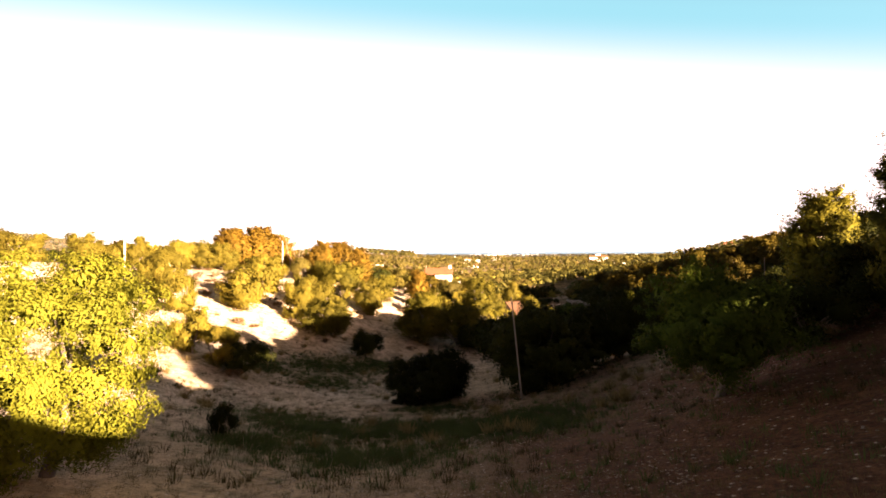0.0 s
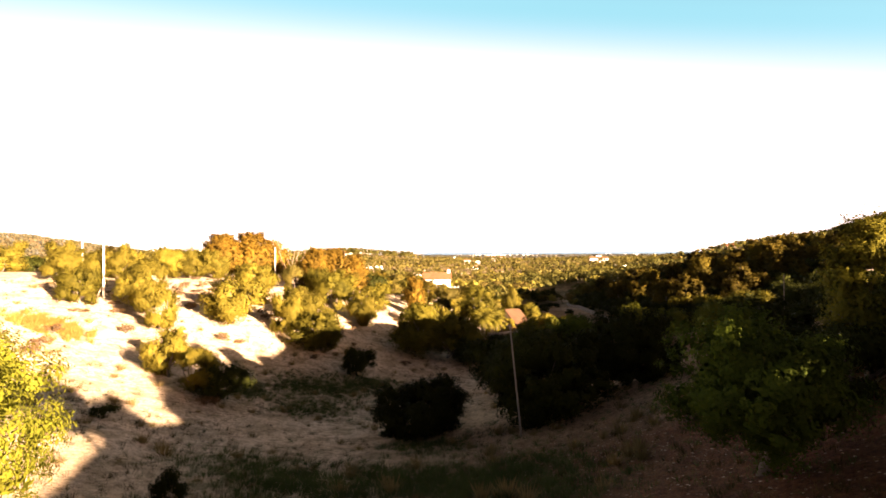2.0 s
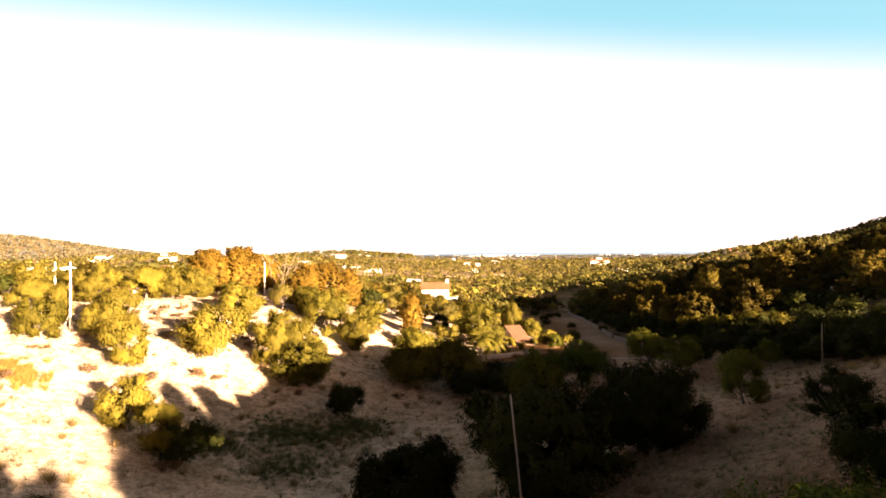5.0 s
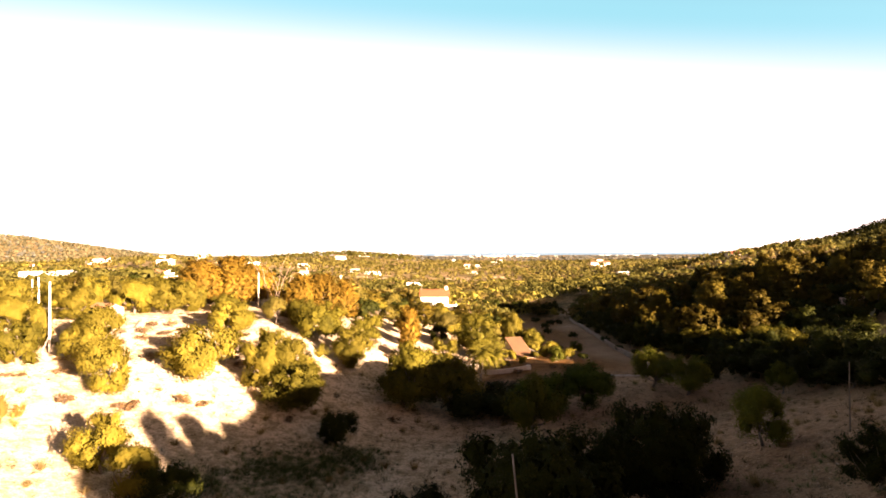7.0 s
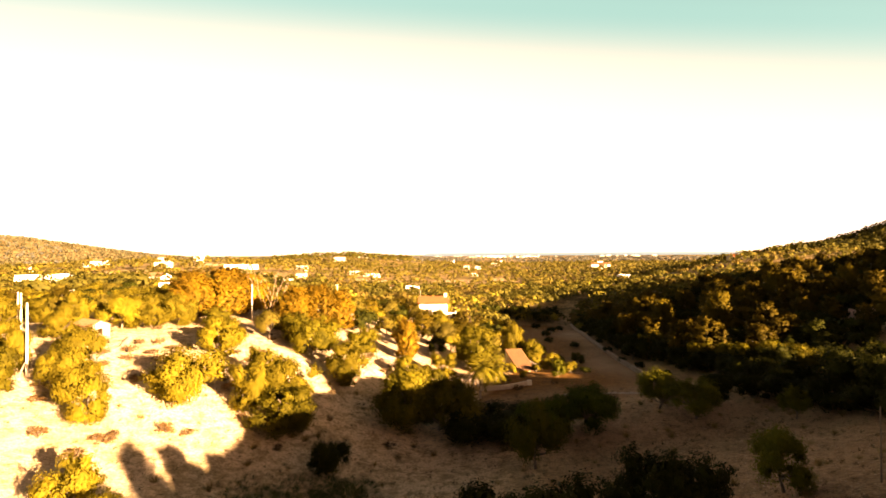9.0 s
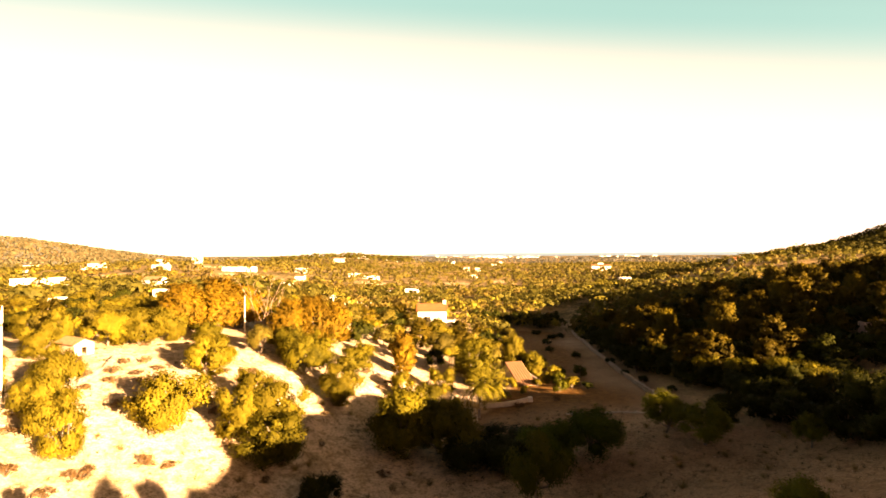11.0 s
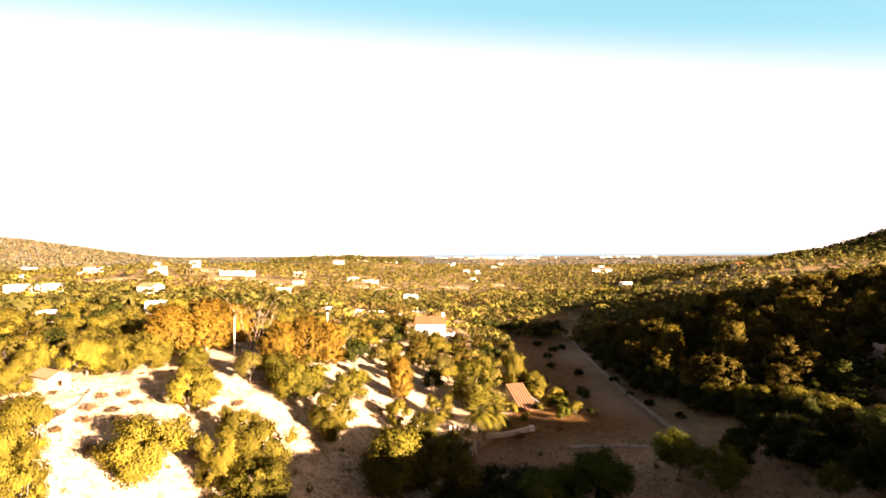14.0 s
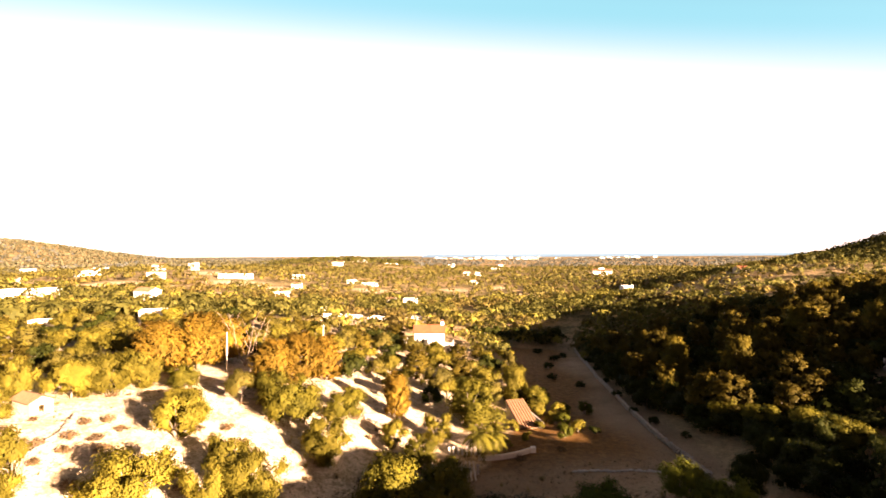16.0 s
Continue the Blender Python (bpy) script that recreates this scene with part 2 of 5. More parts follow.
M_PINKWALL = plain("pink_plaster", (0.48, 0.33, 0.29), (0.56, 0.41, 0.36), 0.9, 0.7, 14, 0.4, 0.03)
M_TILE = plain("clay_tile", (0.20, 0.050, 0.018), (0.27, 0.078, 0.028), 0.8, 1.5, 18, 0.4, 0.02)
M_OLDTILE = plain("old_clay_tile", (0.13, 0.058, 0.025), (0.21, 0.105, 0.050), 0.85, 1.5, 18, 0.5, 0.02)
M_DARKGLASS = plain("dark_window_glass", (0.02, 0.025, 0.03), (0.04, 0.045, 0.05), 0.12, 2, 9, 0.02, 0.005)
M_SHUTTER = plain("brown_shutter", (0.10, 0.06, 0.035), (0.16, 0.10, 0.06), 0.7, 3, 20, 0.3, 0.01)
M_STONE = plain("grey_field_stone", (0.24, 0.20, 0.17), (0.40, 0.35, 0.29), 0.95, 1.2, 12, 0.8, 0.05)
M_PALESTONE = plain("pale_limestone", (0.46, 0.39, 0.31), (0.62, 0.55, 0.46), 0.95, 2.2, 14, 0.8, 0.04)


def sea_material():
    m, nt, bs = shader("sea_water")
    col = ramp(nt, noise_of(nt, 0.004, 4), [(0.3, (0.125, 0.235, 0.35)), (0.7, (0.145, 0.265, 0.385))])
    nt.links.new(col, bs.inputs["Base Color"])
    bs.inputs["Roughness"].default_value = 0.9
    bs.inputs["Specular IOR Level"].default_value = 0.05
    bumped(nt, bs, noise_of(nt, 0.05, 5), 0.4, 0.6)
    return m


M_SEA = sea_material()


# ------------------------------------------------------------------ mesh helpers
def mesh_object(name, verts, faces, material, parent=None, label="", smooth=False, normals=None):
    me = bpy.data.meshes.new(name)
    me.from_pydata(np.asarray(verts).tolist(), [], [list(map(int, f)) for f in faces])
    me.materials.append(material)
    if smooth:
        me.polygons.foreach_set("use_smooth", [True] * len(me.polygons))
    me.update()
    if normals is not None:  # leaves shade softly, as part of their clump
        me.polygons.foreach_set("use_smooth", [True] * len(me.polygons))
        me.normals_split_custom_set_from_vertices(normals.tolist())
    ob = new(name, me)
    if parent is not None:
        ob.parent = parent
    return tagged(ob, label) if label else ob


def part(name, bm, material, parent, label=""):
    """Link a bmesh as one mesh object under a thing or a part."""
    me = bpy.data.meshes.new(name)
    bmesh.ops.recalc_face_normals(bm, faces=bm.faces)
    bm.to_mesh(me)
    bm.free()
    me.materials.append(material)
    ob = new(name, me)
    ob.parent = parent
    return tagged(ob, label) if label else ob


def thing(name, x, y, z, label, category, group="", turn=0.0, kind=""):
    ob = new(name)
    ob.matrix_basis = pose(x, y, z, 0, 0, turn)
    return tagged(ob, label, category, group, kind)


def box(bm, x0, y0, z0, x1, y1, z1, bevel=0.0):
    geo = bmesh.ops.create_cube(bm, size=1.0, matrix=Matrix.Translation(((x0 + x1) / 2, (y0 + y1) / 2, (z0 + z1) / 2)) @ Matrix.Diagonal((x1 - x0, y1 - y0, z1 - z0, 1)))
    if bevel:
        edges = list({e for v in geo["verts"] for e in v.link_edges})
        bmesh.ops.bevel(bm, geom=edges, offset=bevel, segments=1, affect="EDGES")
    return bm


def boxed(*args):
    return box(bmesh.new(), *args)


def tube(points, radii, sides=7):
    """A tapered tube along a line of points, as arrays of corners and faces."""
    pts = np.array(points, float)
    verts, faces = [], []
    for i, p in enumerate(pts):
        way = pts[min(i + 1, len(pts) - 1)] - pts[max(i - 1, 0)]
        way = way / (np.linalg.norm(way) + 1e-9)
        side = np.cross(way, (0.31, 0.95, 0.07))
        side /= np.linalg.norm(side) + 1e-9
        up = np.cross(way, side)
        for k in range(sides):
            a = 2 * math.pi * k / sides
            verts.append(p + radii[i] * (math.cos(a) * side + math.sin(a) * up))
    for i in range(len(pts) - 1):
        for k in range(sides):
            a, b = i * sides + k, i * sides + (k + 1) % sides
            faces.append((a, b, b + sides, a + sides))
    faces.append(tuple(range(sides))[::-1])
    faces.append(tuple((len(pts) - 1) * sides + k for k in range(sides)))
    return np.array(verts), faces


def joined(pieces):
    verts, faces, n = [], [], 0
    for v, f in pieces:
        verts.append(np.asarray(v))
        faces += [tuple(i + n for i in q) for q in f]
        n += len(v)
    return np.concatenate(verts), faces


def unit(v):
    return v / (np.linalg.norm(v, axis=-1, keepdims=True) + 1e-9)


def leaves(rng, centres, outward, length, width, lean=0.3, along=None):
    """One small bent rhombus for each centre, facing roughly outward; along: the way that it points, where it has one."""
    n = len(centres)
    normal = unit(unit(outward) + lean * rng.normal(size=(n, 3)))
    along = unit(np.cross(normal, rng.normal(size=(n, 3)) if along is None else np.cross(along + 0.35 * rng.normal(size=(n, 3)), normal)))
    across = np.cross(normal, along)
    size = rng.uniform(0.65, 1.35, (n, 1))
    a, b = along * length * size / 2, across * width * size / 2
    dip = normal * (width * 0.25) * size
    verts = np.stack([centres - a - dip, centres - b, centres + a - dip, centres + b], 1).reshape(-1, 3)
    base = 4 * np.arange(n)[:, None]
    bent = unit(unit(outward) + 0.25 * normal).repeat(4, axis=0)
    return verts, np.concatenate([base, base + 1, base + 2, base + 3], 1), bent


# ------------------------------------------------------------------ landform
NEAR = [[1.1, -2.5, -2.0, -1.5], [0.2, -2.6, -2.4, 2.7], [-4.1, -3.0, -2.8, -8.0], [0.5, -1.6, -1.0, 5.1], [-1.1, 2.2, -3.8, -4.8]]
MID_FORMS = [  # swells and hollows round the valley: x, y, reach, height
    (-60, 80, 40, 6.3), (-60, 20, 40, 5.7), (60, 60, 32, 4.4), (-30, 125, 32, 2.1), (15, 120, 28, -4.1), (55, 120, 30, -4.3),
    (95, 130, 42, 9.2), (10, 170, 40, -2.4), (60, 200, 45, -7.5), (-60, 200, 70, 8.8), (40, 5, 26, 7.8), (105, 190, 28, 4.4),
    (-110, 230, 55, 2.9), (46, 240, 28, -2.3), (150, 225, 40, 11.2), (-60, 285, 45, -3.8),
]
FIELD_RISE = [(36, 84, 9, 2.2), (31, 110, 9, 1.3)]  # the swell at the near end of the field
FAR_FORMS = [(-190, 990, 75, 2.5), 
    (-150, 300, 110, 3.6), (0, 330, 110, -5.1), (130, 330, 80, -6.2), (240, 350, 110, 26.1), (-280, 550, 160, 16.8), (60, 550, 150, -8.7),
    (300, 650, 180, 7.1), (-100, 850, 220, 2.0), (172, 475, 60, -13.3), (310, 480, 80, 6.7), (-1400, 1450, 285, 84.0), (-160, 980, 90, 11.0),
    (480, 470, 70, 52.0), (-310, 1000, 80, 8.0),
]
SHADE_RIDGE = [(50, -22, 24, 6.0), (78, 12, 24, 7.0), (108, 45, 24, 7.2), (138, 82, 26, 8.0), (52, 18, 11, 2.7), (58, 30, 10, 1.6), (9.3, -10.4, 3.9, 4.9), (30, -1, 7, -2.6), (110, 50, 20, 1.4), (140, 88, 22, 8.0), (168, 132, 28, 17.0), (110, 66, 9, -1.5), (90, 66, 8, -1.6), (68, 82, 8, -3.0), (110, 82, 10, 3.5), (42, -5, 7, -1.1), (64, 35, 5, 3.4), (19, -1, 3.5, 1.2), (45, 9, 4.5, -2.0), (132, 226, 16, -2.5), (168, 150, 16, 5.0)]  # the unseen spur behind, between sun and valley, its swells shaped to place the shade
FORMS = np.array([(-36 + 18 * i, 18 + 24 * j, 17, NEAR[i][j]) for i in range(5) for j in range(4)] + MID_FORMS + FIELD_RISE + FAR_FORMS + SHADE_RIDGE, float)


def land(x, y):
    """The height of the ground, for numbers or arrays."""
    x, y = np.asarray(x, float), np.asarray(y, float)
    z = np.interp(y, [-200, 0, 100, 250, 600, 1500, 4800], [6, 6, 0, -4, -2, 3, 20])
    for a, b, s, k in FORMS:
        z = z + k * np.exp(-((x - a) ** 2 + (y - b) ** 2) / (2 * s * s))
    return z


def at(x, y):
    return float(land(x, y))


WALL_Y, WALL_X = [86, 90, 100, 106, 111, 122, 142, 159, 225, 260], [37.5, 38.7, 40.6, 40.4, 40.6, 41.7, 43.5, 45.0, 56.6, 62.0]
EDGE_Y, EDGE_X = [86, 94, 100, 106, 118, 135, 160, 232], [3, 5, 10, 13, 17, 21, 24, 28]


def wall_x(y):
    return np.interp(y, WALL_Y, WALL_X)


CLEARINGS = [  # open plots among the trees: x, y, radius
    (0, 184, 11), (-20, 117, 8), (-46, 86, 9), (18, 127, 8), (70, 122, 5), (-66, 299, 9), (-177, 323, 16), (-20.7, 379, 10), (-37, 233, 12), (85, 481, 20),
    (107, 327, 16), (68, 555, 18), (15, 257, 12), (-250, 399, 26), (-172, 439, 26), (-79, 207, 9), (-194, 391, 16), (142, 388, 18), (147, 406, 18), (211, 668, 22), (84, 112, 6),
]
FAR_PLOTS = [
    (-316, 405, 22), (60, 244, 6), (-105, 160, 9), (-75, 128, 7), (-261, 335, 20), (-8, 305, 14), (-45, 300, 14), (-75, 152, 7), (-95, 190, 9), (-58, 172, 8), (-30, 160, 7), (-122, 178, 9),
    (-120, 300, 13), (-150, 362, 17), (-92, 335, 10), (-215, 290, 14), (-62, 345, 11), (-25, 332, 11), (12, 300, 10), (-130, 420, 20), (30, 420, 14), (-60, 470, 18), (20, 520, 20), (-50, 281, 12), (-32, 279, 12), (-14, 282, 11), (-48, 264, 11), (-30, 260, 11), (-14, 265, 10), (140, 400, 14), (-230, 520, 24),
]


def soft(v):
    return np.clip(v, 0, 1)


GREEN = [(-10, 30, 3.3), (-6.6, 27, 3.0), (-2, 29.6, 3.2), (1.6, 26.6, 3.0), (4.6, 28.4, 2.6), (-10.7, 59, 4.0), (-15, 57, 3.2), (-0.9, 38, 2.4), (-8.4, 21.5, 2.4), (5.2, 23.5, 2.2), (-12, 50, 3.0), (-19, 52, 2.4), (-3, 19.6, 3.0), (-7.4, 62.5, 2.6)]  # green patches in the hollow: x, y, reach


def make_ground():
    nx, ny = 340, 380
    u, v = np.linspace(-1, 1, nx), np.linspace(0, 1, ny)
    xs = 22 * np.sinh(u * math.asinh(4900 / 22))
    lo, hi = math.asinh((-330 - 40) / 26), math.asinh((4900 - 40) / 26)
    ys = 40 + 26 * np.sinh(lo + (hi - lo) * v)
    X, Y = np.meshgrid(xs, ys)
    Z = land(X, Y)
    rough = np.array([noise.fractal((x * 0.16, y * 0.16, 0.3), 0.9, 2.1, 4) for x, y in zip(X.ravel(), Y.ravel())]).reshape(X.shape)
    # extra roughness on the unseen spur makes its shadow edge ragged
    Z = Z + rough * (0.10 * np.exp(-np.hypot(X, Y - 50) / 160) + 1.3 * soft((X - 22) / 12) * soft((26 - Y + 0.9 * (X - 40)) / 20) * soft((110 - Y) / 20))
    faces = [(j * nx + i, j * nx + i + 1, (j + 1) * nx + i + 1, (j + 1) * nx + i) for j in range(ny - 1) for i in range(nx - 1)]
    ob = mesh_object("ground", np.stack([X, Y, Z], -1).reshape(-1, 3), faces, M_GROUND, smooth=True)
    field = soft((X - np.interp(Y, EDGE_Y, EDGE_X)) / 2.0 + 0.5) * soft((wall_x(Y) - 1 - X) / 1.5 + 0.5) * soft((Y - 89) / 4) * soft((234 - Y) / 6)
    hollow = sum(np.exp(-((X - a) ** 2 + (Y - b) ** 2) / (2 * s * s)) for a, b, s in GREEN)
    # the bank's brown soil, darkened with the tilled colour to deepen its shade
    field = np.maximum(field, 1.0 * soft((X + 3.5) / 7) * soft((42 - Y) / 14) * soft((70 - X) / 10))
    # the same shade darkening, weaker, over the right slope
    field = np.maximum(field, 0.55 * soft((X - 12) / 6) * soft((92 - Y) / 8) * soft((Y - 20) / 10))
    wild = soft((Y - 155) / 110 + soft((-X - 45) / 60) * 0.6 + soft((X - wall_x(Y)) / 6)) * (1 - field)
    plots = np.zeros_like(X)
    for a, b, r in CLEARINGS + FAR_PLOTS:
        plots = np.maximum(plots, soft(1.6 - np.hypot(X - a, Y - b) / r * 1.2))
    wild = wild * (1 - 0.85 * plots)
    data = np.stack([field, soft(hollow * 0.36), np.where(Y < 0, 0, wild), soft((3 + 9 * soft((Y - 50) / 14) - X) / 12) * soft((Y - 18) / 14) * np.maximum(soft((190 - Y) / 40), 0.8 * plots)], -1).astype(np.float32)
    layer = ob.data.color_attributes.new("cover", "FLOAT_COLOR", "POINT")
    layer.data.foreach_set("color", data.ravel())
    stretch = soft((X - np.interp(Y, EDGE_Y, EDGE_X)) / 2.0 + 0.5) * soft((wall_x(Y) + 5 - X) / 1.5 + 0.5) * soft((Y - 86) / 4) * soft((234 - Y) / 6)
    worn = soft((X - wall_x(Y) + 10 + 2.5 * np.sin(Y * 0.11)) / 9) + 0.7 * soft((104 - Y) / 8)
    data = np.stack([stretch, soft(worn), 0 * X, 0 * X + 1], -1).astype(np.float32)
    layer = ob.data.color_attributes.new("tilth", "FLOAT_COLOR", "POINT")
    layer.data.foreach_set("color", data.ravel())
    tagged(ob, "dry pale stony hillside falling into a grassy hollow", "ground", kind="structure")


make_ground()

sea = mesh_object("water", [(-150, 3300, 14.2), (4600, 3300, 14.2), (4600, 4800, 37.0), (-150, 4800, 37.0)], [(0, 1, 2, 3)], M_SEA)
tagged(sea, "distant blue strip of sea on the horizon", "sea", kind="structure")


# ------------------------------------------------------------------ trees
def limbs(rng, base, tips, r0):
    """A trunk that forks towards the given tips."""
    pieces = [tube(base, [r0 * (1 - 0.35 * i / (len(base) - 1)) for i in range(len(base))], 8)]
    for tip in tips:
        a = np.array(base[-1], float)
        b = np.array(tip, float)
        bend = rng.normal(size=3) * 0.10 * np.linalg.norm(b - a)
        pieces.append(tube([a, a + (b - a) * 0.35 + bend, a + (b - a) * 0.7 + bend * 0.7, b], [r0 * 0.55, r0 * 0.4, r0 * 0.25, r0 * 0.08], 5))
    return joined(pieces)


def crown_points(rng, clumps, per, spread, squash=0.8):
    """Leaf places bunched round clump centres."""
    c = np.repeat(clumps, per, axis=0)
    d = unit(rng.normal(size=c.shape))
    r = rng.uniform(0.25, 1.0, (len(c), 1)) ** 0.5 * spread * rng.uniform(0.7, 1.3, (len(clumps), 1)).repeat(per, axis=0)
    return c + d * r * np.array([1, 1, squash]), d


def dome(rng, n, rx, rz, z0, low, shell=0.55):
    """Clump centres in an uneven dome."""
    out = []
    lump = rng.uniform(0, 6.28, 4)
    while len(out) < n:
        d = rng.normal(size=3)
        d /= np.linalg.norm(d)
        if d[2] < low:
            continue
        a = math.atan2(d[1], d[0])
        k = 1 + 0.13 * math.sin(2 * a + lump[0]) + 0.10 * math.sin(3 * a + lump[1]) + 0.10 * math.sin(5 * d[2] + lump[2])
        r = rng.uniform(shell, 1.0) * k
        out.append((d[0] * rx * r, d[1] * rx * r, z0 + d[2] * rz * r))
    return np.array(out)


def broadleaf(name, seed, label, category, material, bark, W, H, count, leaf, fork, low, centre, rz, group, boughs=26, bough=(0.12, 0.20), ratio=0.58, hearts=34, core_leaf=0.62, shell=0.62):
    """A broad tree: a forked trunk, and a crown of rounded boughs, each a bunch of leafy sprays."""
    rng = np.random.default_rng(seed)
    tree = thing(name, 0, 0, 0, label, category, group)
    radius = W * rng.uniform(*bough, boughs)
    mids = dome(rng, boughs, W / 2 - W * np.mean(bough) * 0.85, H * rz - W * np.mean(bough) * 0.7, H * centre, low, shell)
    top = mids[rng.choice(len(mids), min(9, len(mids)), replace=False)]
    lean = rng.normal(size=2) * 0.05 * H
    stem = [(0, 0, -0.3), (lean[0] * 0.5, lean[1] * 0.5, H * fork * 0.5), (lean[0], lean[1], H * fork)]
    v, f = limbs(rng, stem, top, 0.035 * H)
    mesh_object("trunk", v, f, bark, tree, smooth=True)
    heart = np.array([0, 0, H * centre * 0.8])
    share = radius ** 2 / np.sum(radius ** 2)
    places, ways, sizes = [], [], []
    for mid, r, s in zip(mids, radius, share):
        outward = unit(mid - heart)
        sprays = max(5, int(26 * (r / (0.15 * W)) ** 2))
        tip = unit(rng.normal(size=(sprays, 3)) + 0.55 * outward) * rng.uniform(0.72, 1.0, (sprays, 1))
        n = max(8, int(count * s))
        pick = rng.integers(0, sprays, n)
        loose = np.clip(0.17 * rng.normal(size=(n, 3)), -0.3, 0.3)
        p = tip[pick] + loose
        inner = rng.uniform(0, 1, n) < 0.16
        p[inner] *= rng.uniform(0.1, 0.7, (inner.sum(), 1))
        places.append(mid + p * r * np.array([1, 1, 0.85]))
        ways.append(0.9 * unit(p) + 0.35 * outward + 0.6 * loose)
        sizes.append(np.full((n, 1), leaf))
        core = unit(rng.normal(size=(hearts, 3))) * rng.uniform(0.2, 0.62, (hearts, 1))
        places.append(mid + core * r * np.array([1, 1, 0.85]))
        ways.append(core + 0.2 * outward)
        sizes.append(np.full((hearts, 1), max(leaf, core_leaf * r)))
    p, out, size = np.concatenate(places), np.concatenate(ways), np.concatenate(sizes)
    p[:, 2] = np.maximum(p[:, 2], 0.05 * H * rng.uniform(0.3, 1.2, len(p)))
    v, f, n = leaves(rng, p, out, size, size * ratio, 0.35)
    mesh_object("crown", v, f, material, tree, normals=n)
    return tree


def pine(name, seed, label, W, H, count, leaf, group, needles=None, limbs_n=46, low=0.10):
    """A pine: whorled branches that sweep up, each bearing feathery plumes of needles."""
    rng = np.random.default_rng(seed)
    tree = thing(name, 0, 0, 0, label, "pine", group)
    bend = rng.normal(size=2) * 0.03 * H
    stem = [(bend[0] * (k / 5) ** 2, bend[1] * (k / 5) ** 2, -0.3 + H * 0.94 * k / 5) for k in range(6)]
    pieces = [tube(stem, [0.026 * H * (1 - 0.9 * k / 5) for k in range(6)], 7)]
    mids, ways, sizes = [], [], []
    for k in range(limbs_n):
        h = low + (0.97 - low) * (k / (limbs_n - 1)) ** 0.85
        a = k * 2.4 + rng.uniform(-0.4, 0.4)
        round_off = math.sqrt(max(0.02, 1 - ((h - 0.30) / 0.72) ** 2))
        reach = W / 2 * round_off * rng.uniform(0.62, 1.05)
        side = np.array([math.cos(a), math.sin(a), 0.0])
        root = np.array([bend[0] * h * h, bend[1] * h * h, H * h * 0.90])
        tip = root + side * reach + np.array([0, 0, H * rng.uniform(0.03, 0.11)])
        if k % 2 == 0:
            pieces.append(tube([root, (root + tip) / 2 + (0, 0, -0.02 * H), tip], [0.010 * H, 0.006 * H, 0.002 * H], 4))
        across = np.array([-side[1], side[0], 0.0])
        for s, shift in ((0.45, 0.0), (0.72, 0.24), (0.75, -0.24), (0.98, 0.0)):
            mids.append(root + (tip - root) * s + across * shift * reach * rng.uniform(0.6, 1.3))
            ways.append(side * rng.uniform(0.4, 0.9) + across * shift * 1.5 + np.array([0, 0, rng.uniform(0.5, 1.0)]))
            sizes.append(rng.uniform(0.75, 1.25))
    v, f = joined(pieces)
    mesh_object("trunk", v, f, M_BARK, tree, smooth=True)
    mids, ways, sizes = np.array(mids), unit(np.array(ways)), np.array(sizes)
    pick = rng.integers(0, len(mids), count)
    u = rng.uniform(-0.7, 1.0, (count, 1))
    size = np.where(rng.uniform(0, 1, (count, 1)) < 0.12, 2.6 * leaf, leaf)
    u = np.where(size > leaf, 0.35 * u - 0.3, u)
    loose = rng.normal(size=(count, 3)) * np.where(size > leaf, 0.22, 0.40 - 0.22 * u)
    long = 0.115 * W * sizes[pick][:, None]
    p = mids[pick] + (ways[pick] * u + loose) * long
    out = 0.75 * unit(p - np.array([0, 0, H * 0.4])) + 0.9 * loose + 0.3 * ways[pick]
    v, f, n = leaves(rng, p, out, size, size * 0.36, 0.35, ways[pick] + 0.8 * loose)
    mesh_object("crown", v, f, needles or M_LITPINE, tree, normals=n)
    return tree


SPECIES = {}


def pattern(kind, made, W, H):
    SPECIES.setdefault(kind, []).append((made, W, H, [False]))


def plant(kind, x, y, w, h, turn=0.0, which=0, sink=0.12, label=""):
    """Set one tree of that kind, w wide and h high, on the ground."""
    made, W, H, used = SPECIES[kind][which % len(SPECIES[kind])]
    m = pose(x, y, at(x, y) - sink, 0, 0, turn) @ Matrix.Diagonal((w / W, w / W, h / H, 1))
    if not used[0]:
        made.matrix_basis, used[0] = m, True
        ob = made
    else:
        keep = made.matrix_basis.copy()
        made.matrix_basis = Matrix()
        ob = copy_thing(made, m)
        made.matrix_basis = keep
        ob.matrix_basis = m
    if label:
        ob["label"] = label
    return ob


